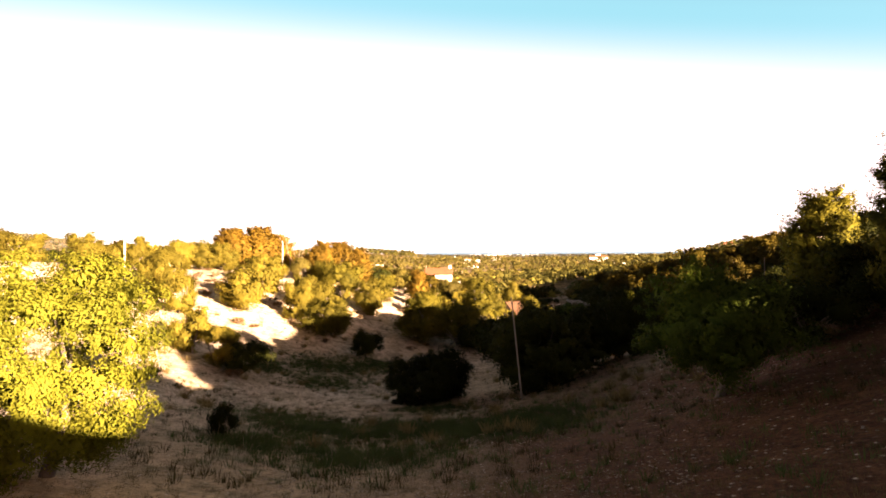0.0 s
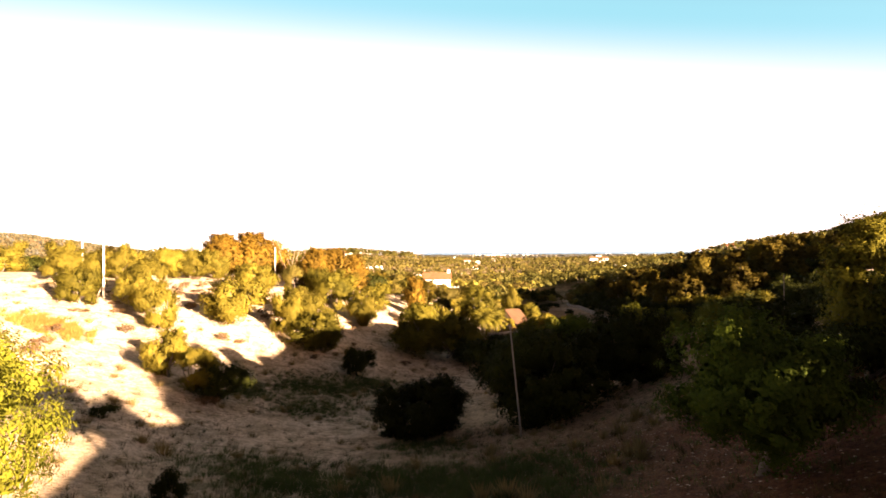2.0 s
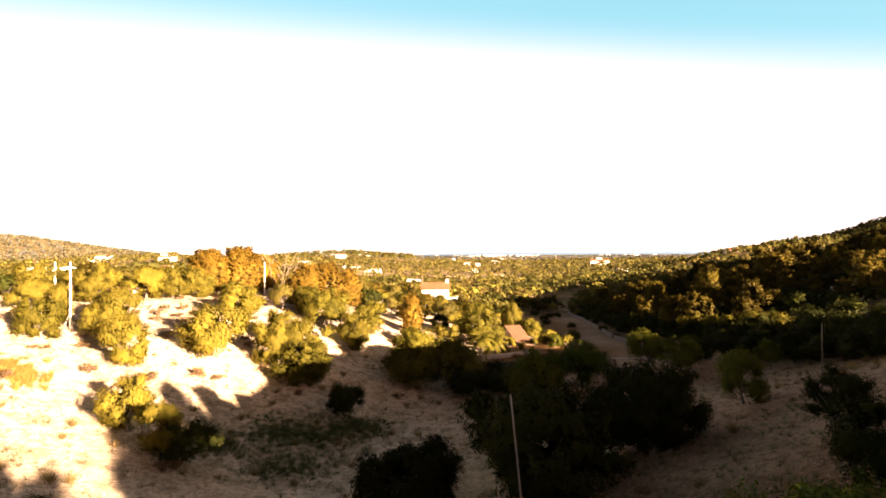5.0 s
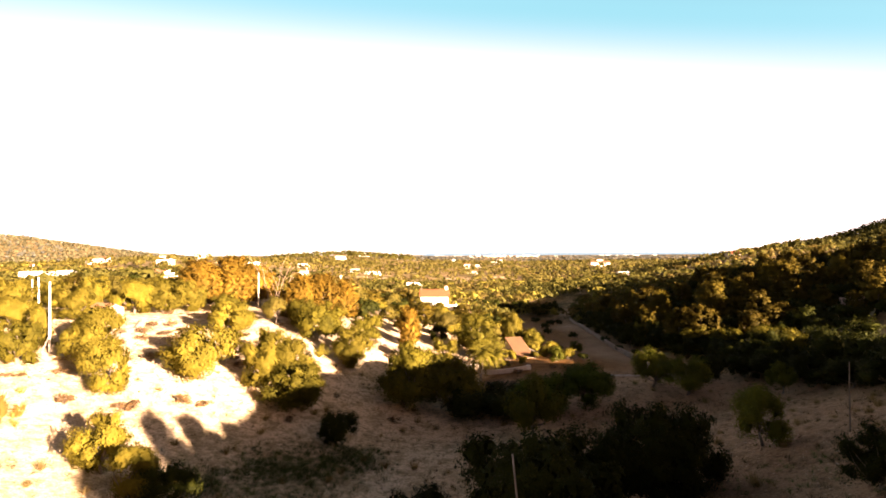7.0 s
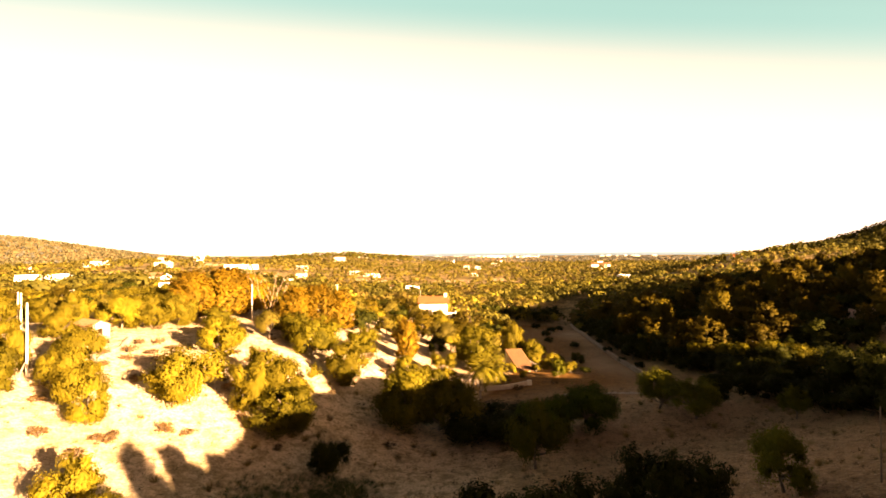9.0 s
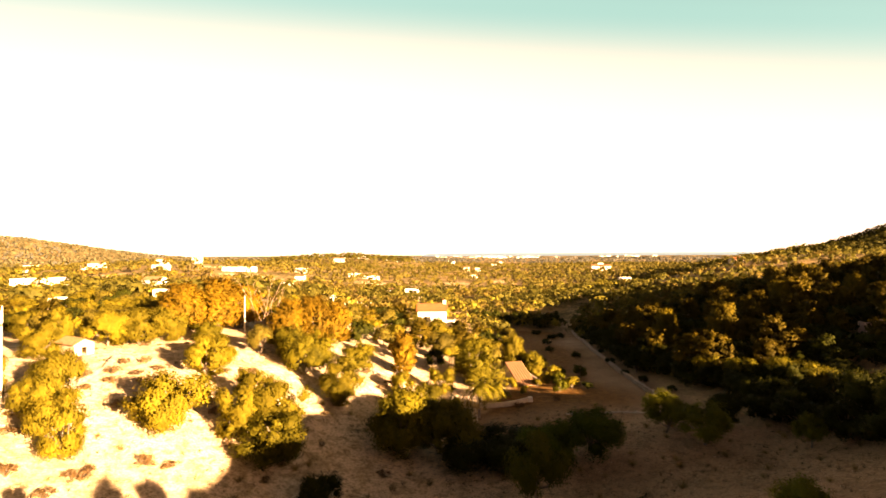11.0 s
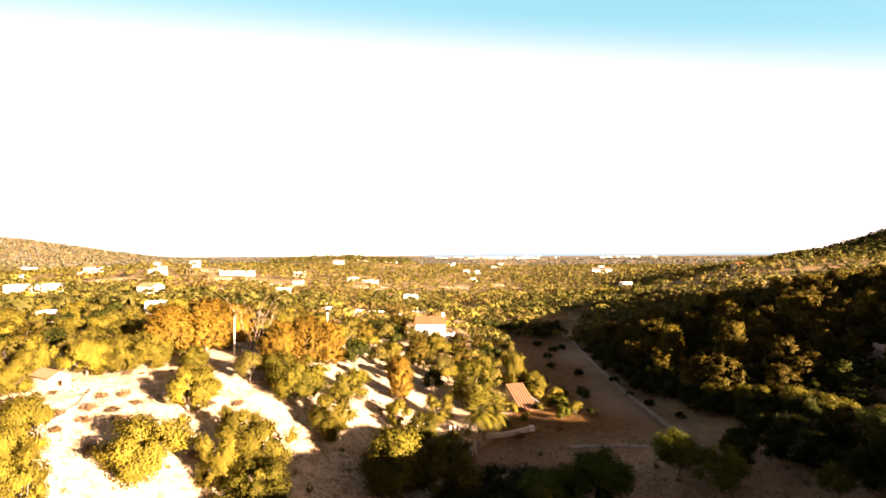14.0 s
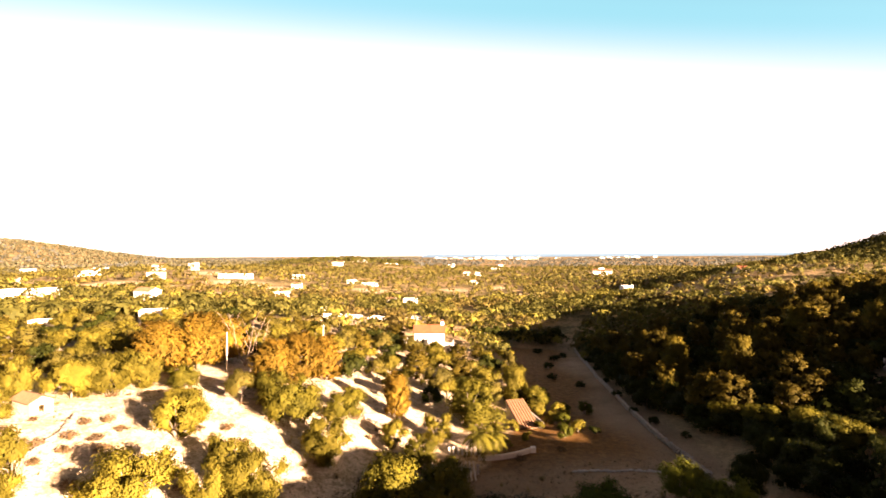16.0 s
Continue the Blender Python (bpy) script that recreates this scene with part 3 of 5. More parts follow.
CAROB = "rounded dense dark green carob tree on the dry slope"
ALMOND = "yellow-green almond tree with a forked trunk on pale soil"
OLIVE = "grey-green olive tree with an open crown"
PINE = "sunlit ochre-green pine with a ragged crown"
for i in range(4):
    pattern("carob", broadleaf("carob_tree", 10 + i, CAROB, "tree", M_SHADECAROB, M_BARK, 8, 6.5, 8600, 0.24, 0.16, -0.85, 0.48, 0.56, "valley carobs", 34), 8, 6.5)
    pattern("slope_carob", broadleaf("carob_tree", 150 + i, "dense carob tree on the sunlit slope, coloured in sunlit olive-green", "tree", M_LITCAROB, M_BARK, 8, 6.5, 12500, 0.22, 0.16, -0.9, 0.48, 0.56, "slope carobs", 34), 8, 6.5)
    pattern("almond", broadleaf("almond_tree", 30 + i, ALMOND, "tree", M_ALMOND, M_BARK, 7, 5.5, 12500, 0.205, 0.2, -0.95, 0.52, 0.54, "slope almonds", 26, (0.10, 0.21)), 7, 5.5)
    pattern("field_almond", broadleaf("almond_tree", 160 + i, "almond tree with a bare forked trunk on shaded soil", "tree", M_FIELDALMOND, M_BARK, 7, 5.5, 8600, 0.19, 0.2, -0.85, 0.55, 0.48, "field almonds", 24), 7, 5.5)
    pattern("wood_carob", broadleaf("carob_tree", 110 + i, "dark green carob tree among the hillside woods", "tree", M_SHADECAROB, M_BARK, 8, 6.5, 2300, 0.46, 0.16, -0.5, 0.48, 0.56, "hillside carobs", 20, (0.14, 0.22)), 8, 6.5)
    pattern("wood_pine", pine("pine_tree", 120 + i, "ochre-green pine among the hillside woods", 7, 10, 2300, 0.66, "hill pines", M_SHADEPINE, 26), 7, 10)
    pattern("wood_almond", broadleaf("almond_tree", 130 + i, "sunlit yellow-green almond tree on the plateau", "tree", M_ALMOND, M_BARK, 7, 5.5, 2300, 0.40, 0.24, -0.6, 0.54, 0.5, "plateau almonds", 18, (0.13, 0.22)), 7, 5.5)
    pattern("wood_olive", broadleaf("olive_tree", 140 + i, "grey-green olive tree on the plateau", "tree", M_OLIVE, M_BARK, 6, 5, 2300, 0.34, 0.24, -0.6, 0.54, 0.5, "plateau olives", 18, (0.13, 0.22)), 6, 5)
    pattern("pine", pine("pine_tree", 70 + i, PINE, 7, 10, 10500, 0.44, "hill pines"), 7, 10)
for i in range(2):
    pattern("olive", broadleaf("olive_tree", 50 + i, OLIVE, "tree", M_OLIVE, M_BARK, 6, 5, 9000, 0.18, 0.24, -0.7, 0.54, 0.5, "slope olives", 22), 6, 5)
    pattern("shrub_sunny", broadleaf("shrub", 95 + i, "rounded yellow-green bush beside the field", "shrub", M_ALMOND, M_BARK, 2.4, 1.8, 2000, 0.14, 0.12, -0.6, 0.45, 0.55, "field bushes", 14, (0.13, 0.22)), 2.4, 1.8)
    pattern("shrub", broadleaf("shrub", 90 + i, "low dark green shrub on dry ground", "shrub", M_SHADECAROB, M_BARK, 2.4, 1.8, 1800, 0.12, 0.12, -0.3, 0.42, 0.6, "low shrubs", 14, (0.13, 0.22)), 2.4, 1.8)
for i in range(2):
    pattern("leafy_carob", broadleaf("carob_tree", 60 + i, "leafy green carob tree beside the brown field", "tree", M_LEAFY, M_BARK, 8, 6.5, 13000, 0.22, 0.16, -0.85, 0.48, 0.56, "valley carobs", 34), 8, 6.5)
pattern("near_carob", broadleaf("carob_tree", 5, "leafy dark green carob tree in the shade of the slope", "tree", M_LEAFY, M_BARK, 6.8, 5.8, 52000, 0.135, 0.2, -0.9, 0.50, 0.55, "valley carobs", 130, (0.08, 0.14), 0.45, 40, 0.34, 0.3), 6.8, 5.8)
pattern("near_almond", broadleaf("almond_tree", 6, "large leafy almond tree, sunlit yellow-green, lower leaves shaded", "tree", M_FRESH, M_BARK, 6.4, 6.6, 76000, 0.112, 0.18, -0.95, 0.5, 0.56, "slope almonds", 90, (0.09, 0.15), 0.42, 50, 0.34), 6.4, 6.6)
for i in range(2):
    pattern("near_pine", pine("pine_tree", 80 + i, "young green pine with a sunlit top on the shaded slope", 4, 7.5, 24000, 0.17, "slope pines", M_GREENPINE, 56), 4, 7.5)
for i in range(2):
    pattern("hill_pine", pine("pine_tree", 85 + i, "olive-green pine on the wooded hillside", 7, 10, 9000, 0.44, "hill pines", M_LITHILLPINE), 7, 10)
pattern("big_carob", broadleaf("carob_tree", 7, "very broad dark green carob tree reaching the ground", "tree", M_SHADECAROB, M_BARK, 12.5, 7.2, 44000, 0.21, 0.15, -0.9, 0.46, 0.58, "valley carobs", 110, (0.07, 0.12), shell=0.45), 12.5, 7.2)

TREES = {
    "near_carob": [(10.6, 19.2, 6.6, 5.9)],
    "near_almond": [(-11.0, 13.5, 5.7, 6.5)],
    "leafy_carob": [(15.4, 76.6, 7.4, 5.6), (20.6, 77.6, 8.2, 6.3)],
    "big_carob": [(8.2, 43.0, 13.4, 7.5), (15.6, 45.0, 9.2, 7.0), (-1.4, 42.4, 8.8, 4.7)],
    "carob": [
        # (20.8, 10.8) and (31.5, -2.4) are out of view, added to shade the near carob
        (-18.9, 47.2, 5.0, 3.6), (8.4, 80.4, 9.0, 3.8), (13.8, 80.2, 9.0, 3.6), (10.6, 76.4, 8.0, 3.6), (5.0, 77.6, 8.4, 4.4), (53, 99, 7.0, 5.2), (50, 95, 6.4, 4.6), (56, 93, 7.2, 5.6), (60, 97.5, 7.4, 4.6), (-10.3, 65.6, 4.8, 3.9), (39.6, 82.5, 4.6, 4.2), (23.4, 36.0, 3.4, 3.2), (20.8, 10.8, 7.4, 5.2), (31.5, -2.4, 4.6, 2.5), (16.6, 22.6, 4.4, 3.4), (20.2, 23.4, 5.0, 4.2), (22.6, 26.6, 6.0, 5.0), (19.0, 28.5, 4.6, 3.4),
        # unseen carobs beside the viewpoint, added to throw shade on the left slope
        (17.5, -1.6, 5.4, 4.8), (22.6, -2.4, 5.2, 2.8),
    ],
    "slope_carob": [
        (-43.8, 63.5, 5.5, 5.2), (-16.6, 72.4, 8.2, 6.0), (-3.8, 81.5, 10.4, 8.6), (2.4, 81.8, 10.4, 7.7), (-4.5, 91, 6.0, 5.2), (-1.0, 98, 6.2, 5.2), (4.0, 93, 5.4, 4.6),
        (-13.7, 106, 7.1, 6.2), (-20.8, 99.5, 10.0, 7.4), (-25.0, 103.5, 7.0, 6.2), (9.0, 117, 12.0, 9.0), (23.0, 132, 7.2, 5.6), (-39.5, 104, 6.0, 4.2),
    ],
    "almond": [
        (-46.4, 69.6, 3.6, 5.0), (-21.5, 74.0, 5.0, 6.0), (-18.4, 79.0, 7.6, 7.0), (-22.8, 81.5, 7.0, 6.0), (-39.7, 71.0, 7.3, 6.5), (-33.6, 62.6, 5.2, 5.8), (-28.9, 72.0, 9.5, 7.4), (-13.3, 93.0, 8.6, 7.0), (-5.0, 103, 5.0, 4.4), (1.5, 107, 5.4, 4.6), (-2.5, 87, 5.0, 5.2),
        (-25.3, 49.8, 5.2, 5.0), (-21.4, 47.0, 4.6, 4.2), (18.4, 134, 5.8, 8.2),
        (-38.6, 67.0, 5.0, 6.2), (-31.5, 87.0, 8.8, 6.3), (-50.4, 94.0, 7.4, 5.8), (-51.5, 82.5, 6.0, 4.6), (-47.0, 97.0, 7.7, 6.8), (-45.5, 102, 7.1, 6.2),
    ],
    "field_almond": [(11.7, 67.0, 7.0, 8.0), (31.2, 81.4, 7.2, 5.7), (33.6, 76.2, 7.8, 5.4), (25.5, 48.2, 4.8, 4.8), (42.9, 71.3, 3.6, 4.2), (33.0, 128, 4.2, 2.8), (26, 119, 3.6, 2.6), (24, 110, 3.4, 2.6), (29, 130, 3.0, 2.4)],
    "shrub_sunny": [(15.4, 115.2, 3.0, 2.3), (20.8, 116.0, 2.6, 1.8), (13.6, 106.5, 2.2, 1.6), (17.5, 109.5, 2.4, 1.7), (24.0, 121.5, 3.4, 2.4), (22.5, 127, 4.2, 3.4), (26.5, 126, 5.0, 3.2), (12.0, 111.0, 3.4, 3.0), (27.5, 113.0, 3.2, 2.6)],
    "olive": [(-29.4, 102, 5.7, 5.4), (1.2, 131, 8.1, 7.4)],
    "near_pine": [(18.6, 24.3, 3.9, 7.2), (19.0, 19.6, 3.6, 7.6)],
    "pine": [
        (-47.5, 111, 9.6, 9.6), (-43.2, 116, 10.6, 10.5), (-41.0, 123, 8.6, 9.4), (-27.4, 111, 8.0, 9.0),
        (-24.3, 117, 8.6, 10.2), (-21.7, 123, 8.0, 9.1), (-5.6, 113, 5.3, 8.6),
    ],
    "hill_pine": [(65.0, 128, 8.0, 12.0), (75.0, 131, 4.0, 5.4)],
    "shrub": [(-10.0, 22.4, 1.6, 1.9), (-20.6, 34.2, 1.8, 1.1), (38, 150, 3.2, 2.2), (30, 112, 2.4, 1.6), (43.2, 118, 2.6, 1.8), (42.4, 126, 2.4, 1.6), (43.6, 139, 3.0, 2.0), (45.5, 152, 2.6, 1.8), (48.5, 170, 3.0, 2.2), (51, 188, 3.2, 2.2), (45.0, 109, 2.2, 1.5), (27, 145, 3.0, 2.0), (33, 160, 3.4, 2.2), (47, 205, 3.6, 2.4), (40, 218, 5.0, 2.6), (29, 118, 2.0, 1.2), (36, 178, 4.0, 2.4), (42, 196, 4.4, 2.6)],
}
for kind, rows in TREES.items():
    for i, (x, y, w, h) in enumerate(rows):
        plant(kind, x, y, w, h, 67 * i, i)


# ------------------------------------------------------------------ woods
def open_plot(x, y):
    return any((x - a) ** 2 + (y - b) ** 2 < r * r for a, b, r in CLEARINGS + FAR_PLOTS)


def in_sight(x, y):
    return y > 20 and abs(x) < 0.98 * y + 8


def on_field(x, y):
    return 88 < y < 236 and np.interp(y, EDGE_Y, EDGE_X) - 1 < x < wall_x(y) + 1.5


def wood_points(rng, n, xr, yr, gap, want):
    out, cells, tries = [], {}, 0
    while len(out) < n and tries < n * 40:
        tries += 1
        x, y = rng.uniform(*xr), rng.uniform(*yr)
        if not in_sight(x, y) or open_plot(x, y) or on_field(x, y) or not want(x, y):
            continue
        key = (int(x // gap), int(y // gap))
        if any((x - a) ** 2 + (y - b) ** 2 < gap * gap for i in (-1, 0, 1) for j in (-1, 0, 1) for a, b in cells.get((key[0] + i, key[1] + j), ())):
            continue
        cells.setdefault(key, []).append((x, y))
        out.append((x, y))
    return out


wood_rng = np.random.default_rng(11)
# the wooded hillside across the field wall
def wood_edge(y):
    return np.interp(y, [50, 58, 68, 76, 83, 94, 104, 114, 132, 231], [47, 48, 50, 50.5, 48.5, 52, 51, 48, 44, 57.5])


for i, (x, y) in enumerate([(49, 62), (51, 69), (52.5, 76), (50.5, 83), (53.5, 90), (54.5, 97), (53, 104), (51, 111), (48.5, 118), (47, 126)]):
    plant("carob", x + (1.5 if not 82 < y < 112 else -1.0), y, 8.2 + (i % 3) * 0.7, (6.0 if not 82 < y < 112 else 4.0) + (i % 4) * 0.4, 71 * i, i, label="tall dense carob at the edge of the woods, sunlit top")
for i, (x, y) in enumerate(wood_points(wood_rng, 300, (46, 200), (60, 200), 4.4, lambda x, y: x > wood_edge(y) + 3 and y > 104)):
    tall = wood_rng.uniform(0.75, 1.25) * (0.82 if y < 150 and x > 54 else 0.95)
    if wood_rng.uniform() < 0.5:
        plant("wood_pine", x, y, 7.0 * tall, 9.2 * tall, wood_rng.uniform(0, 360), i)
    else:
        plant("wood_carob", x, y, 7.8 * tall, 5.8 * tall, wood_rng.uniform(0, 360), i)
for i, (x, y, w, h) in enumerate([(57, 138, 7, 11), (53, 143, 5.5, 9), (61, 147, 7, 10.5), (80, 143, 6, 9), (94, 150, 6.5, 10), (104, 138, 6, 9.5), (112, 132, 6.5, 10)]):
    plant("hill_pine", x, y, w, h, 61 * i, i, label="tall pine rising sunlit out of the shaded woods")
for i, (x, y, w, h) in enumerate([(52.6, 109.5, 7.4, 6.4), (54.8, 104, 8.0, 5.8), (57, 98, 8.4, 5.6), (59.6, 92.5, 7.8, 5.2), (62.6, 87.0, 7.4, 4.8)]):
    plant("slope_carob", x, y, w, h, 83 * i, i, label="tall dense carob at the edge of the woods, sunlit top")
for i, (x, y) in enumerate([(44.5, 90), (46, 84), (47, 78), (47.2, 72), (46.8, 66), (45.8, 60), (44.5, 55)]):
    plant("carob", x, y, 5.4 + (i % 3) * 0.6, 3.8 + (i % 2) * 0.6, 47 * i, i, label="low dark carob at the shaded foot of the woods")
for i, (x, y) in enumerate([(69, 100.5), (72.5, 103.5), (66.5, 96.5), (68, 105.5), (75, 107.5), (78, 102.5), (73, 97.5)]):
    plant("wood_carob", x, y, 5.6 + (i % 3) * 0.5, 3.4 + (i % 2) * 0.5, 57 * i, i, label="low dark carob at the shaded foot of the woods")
for i in range(14):
    y = 128 + 7.4 * i
    plant("wood_carob", wall_x(y) + 3.4 + 0.7 * (i % 3), y, 6.2 + (i % 3), 4.6 + 0.7 * (i % 2), 39 * i, i)
for i in range(9):
    plant("wood_carob", 17 + 4.6 * i, 241 + 2.2 * (i % 3), 7.5, 5.6 + 0.5 * (i % 3), 53 * i, i)
# the plateau and the terraces beyond the bare slope
for i, (x, y) in enumerate(wood_points(wood_rng, 215, (-170, 38), (96, 190), 6.0, lambda x, y: (x < -52 or y > 126 or (x > -12 and y > 106 and x < 14)) and not (-52 < x < 14 and y < 122))):
    size = wood_rng.uniform(0.75, 1.25)
    kind = ("wood_almond", "wood_carob", "wood_olive", "wood_almond", "wood_pine")[int(wood_rng.integers(0, 5))]
    plant(kind, x, y, 6.4 * size, (5.8 if kind == "wood_pine" else 4.8) * size, wood_rng.uniform(0, 360), i)
for i, (x, y) in enumerate([(-52, 72), (-58, 80), (-62, 66), (-56, 92), (-66, 98), (-72, 84), (-60, 108), (-55, 118), (-34, 92)]):
    plant("almond", x, y, 5.6 + (i % 3), 4.6 + 0.5 * (i % 4), 50 * i, i)


def far_wood(name, seed, spots, quads, leaf, material, label, heights):
    """Many far trees as one mass of leaf clumps."""
    rng = np.random.default_rng(seed)
    pos = np.array(spots)
    n = len(pos)
    h = heights[0] + (heights[1] - heights[0]) * rng.uniform(0, 1, n) ** 1.5
    w = h * rng.uniform(1.0, 1.8, n)
    ground = land(pos[:, 0], pos[:, 1])
    d = rng.normal(size=(n, quads, 3))
    d /= np.linalg.norm(d, axis=2)[:, :, None]
    d[:, :, 2] = np.where(d[:, :, 2] < -0.45, -d[:, :, 2], d[:, :, 2])
    lump = 1 + 0.25 * np.sin(3 * np.arctan2(d[:, :, 1], d[:, :, 0]) + rng.uniform(0, 6, (n, 1))) * np.cos(4 * d[:, :, 2] + rng.uniform(0, 6, (n, 1)))
    r = rng.uniform(0.72, 1.0, (n, quads)) * lump
    c = d * r[:, :, None] * np.stack([w / 2, w / 2, h / 2], 1)[:, None]
    c += np.stack([pos[:, 0], pos[:, 1], ground + h * 0.5], 1)[:, None]
    scale = (leaf * h / np.mean(heights))[:, None].repeat(quads, 1).ravel()[:, None]
    v, f, bent = leaves(rng, c.reshape(-1, 3), d.reshape(-1, 3), 1.0, 0.7, 0.15)
    mid = v.reshape(-1, 4, 3).mean(1)[:, None]
    v = (mid + (v.reshape(-1, 4, 3) - mid) * scale[:, None]).reshape(-1, 3)
    ob = mesh_object(name, v, f, material, normals=bent)
    tagged(ob, label, "trees", kind="stuff")


def patchy(scale, cut, seed):
    return lambda x, y: noise.noise((x * scale, y * scale, seed)) > cut


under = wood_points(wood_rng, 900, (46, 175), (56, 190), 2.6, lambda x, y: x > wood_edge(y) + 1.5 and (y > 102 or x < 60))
far_wood("undergrowth", 28, under, 44, 0.95, M_SHADECAROB, "dark bushes filling the shaded hillside woods", (2.0, 3.8))
thick = wood_points(wood_rng, 420, (60, 330), (185, 330), 5.0, lambda x, y: x > np.interp(y, [185, 231, 300, 330], [52, 62, 140, 200]) and not (100 < x < 190 and 195 < y < 270 and noise.noise((x * 0.08, y * 0.08, 2.5)) < 0.12) and y < np.interp(x, [60, 130, 200, 330], [225, 240, 275, 312]))
far_wood("hill_woods", 21, thick, 110, 1.05, M_LITHILLPINE, "pine woods covering the hillside, sunlit tops", (3.2, 6.0))
heath = wood_points(wood_rng, 1500, (90, 420), (230, 660), 5.4, patchy(0.02, -0.45, 3.5))
on_knoll = [p for p in heath if p[1] > 380 and p[0] > 0.68 * (p[1] - 22)]
open_heath = [p for p in heath if p not in set(on_knoll)]
far_wood("hill_heath", 29, open_heath[::2], 44, 1.25, M_HEATH, "ochre bushes and small trees on the open hillside", (2.0, 4.6))
far_wood("hill_copse", 32, open_heath[1::2], 44, 1.35, M_PLAINDARK, "darker trees dotted over the open hillside", (2.4, 6.4))
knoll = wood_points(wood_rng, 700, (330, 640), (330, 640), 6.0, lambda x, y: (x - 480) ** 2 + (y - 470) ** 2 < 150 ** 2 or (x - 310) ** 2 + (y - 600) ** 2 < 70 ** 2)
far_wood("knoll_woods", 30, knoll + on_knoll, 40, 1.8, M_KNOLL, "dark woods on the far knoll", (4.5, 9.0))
scrub = wood_points(wood_rng, 3700, (-420, 130), (188, 420), 4.3, patchy(0.026, -0.46, 1.5))
stands = [[], [], []]
for x, y in scrub:
    lean = noise.noise((x * 0.021, y * 0.021, 9.5)) + wood_rng.normal() * 0.22
    stands[0 if lean < -0.10 else 1 if lean < 0.13 else 2].append((x, y))
far_wood("plain_scrub", 22, stands[0], 46, 1.3, M_PLAINDARK, "dark green trees scattered over the plain", (2.6, 8.6))
far_wood("plain_orchards", 23, stands[1], 42, 1.3, M_SCRUB, "yellow-green orchard trees scattered over the plain", (2.6, 6.8))
far_wood("plain_thicket", 31, stands[2], 40, 1.3, M_HEATH, "olive thickets scattered over the plain", (1.8, 6.0))
plain_far = wood_points(wood_rng, 4200, (-1000, 900), (420, 1000), 6.8, patchy(0.013, -0.46, 4.5))
far_wood("far_scrub", 24, plain_far[::2], 22, 2.4, M_FARTREE, "far dark trees of the plain", (5.0, 9.0))
far_wood("far_orchards", 25, plain_far[1::2], 20, 2.2, M_OLIVE, "far grey-green trees of the plain", (3.6, 6.5))
hilltop = wood_points(wood_rng, 150, (-330, -60), (920, 1030), 7.0, lambda x, y: True)
far_wood("hilltop_pines", 33, hilltop, 40, 2.6, M_PLAINDARK, "dark pines along a far low hilltop", (9.0, 14.0))
edge = wood_points(wood_rng, 4000, (-1900, 1900), (1000, 3100), 11.0, lambda x, y: (y < 2300 or x < -120) and patchy(0.006, -0.14, 7.5)(x, y))
ridge_wood = wood_points(wood_rng, 3000, (-1900, -330), (760, 1900), 9.0, lambda x, y: x < -330 - 0.28 * (y - 760))
far_wood("ridge_woods", 27, ridge_wood, 12, 5.0, M_HAZERIDGE, "scrubby woods covering the far ridge", (5.0, 8.0))
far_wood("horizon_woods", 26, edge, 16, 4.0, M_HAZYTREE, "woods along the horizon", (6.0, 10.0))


# ------------------------------------------------------------------ bare trees and the palm
def bare_tree(x, y, h, seed, label):
    rng = np.random.default_rng(seed)
    tree = thing("bare_tree", x, y, at(x, y) - 0.1, label, "tree", turn=rng.uniform(0, 360))
    stems = []
    for k in range(5):
        a = k * 1.3 + rng.uniform(-0.3, 0.3)
        p = np.array([0.0, 0.0, 0.0])
        way = np.array([math.cos(a) * 0.35, math.sin(a) * 0.35, 1.0])
        line = [p.copy()]
        for j in range(5):
            p = p + way * h * 0.19 + rng.normal(size=3) * 0.02 * h
            way[:2] *= 1.12
            line.append(p.copy())
            if j > 1:
                q = p + np.array([math.cos(a + rng.uniform(-1, 1)), math.sin(a + rng.uniform(-1, 1)), 0.9]) * h * 0.13
                stems.append(tube([p, (p + q) / 2 + rng.normal(size=3) * 0.01 * h, q], [0.005 * h, 0.003 * h, 0.0015 * h], 4))
        stems.append(tube(line, [0.008 * h * (1 - 0.14 * j) for j in range(6)], 6))
    for v, f in stems:
        mesh_object("branch", v, f, M_PALE_BARK if h > 6 else M_BARK, tree, smooth=True)
    return tree


bare_tree(-37.0, 122.5, 10.0, 3, "bleached many-stemmed dead tree beside ochre pines")
bare_tree(-35.6, 124.0, 8.5, 4, "bleached many-stemmed dead tree beside ochre pines")
bare_tree(20.0, 25.6, 2.2, 8, "thin leafless tree on the shaded bank")


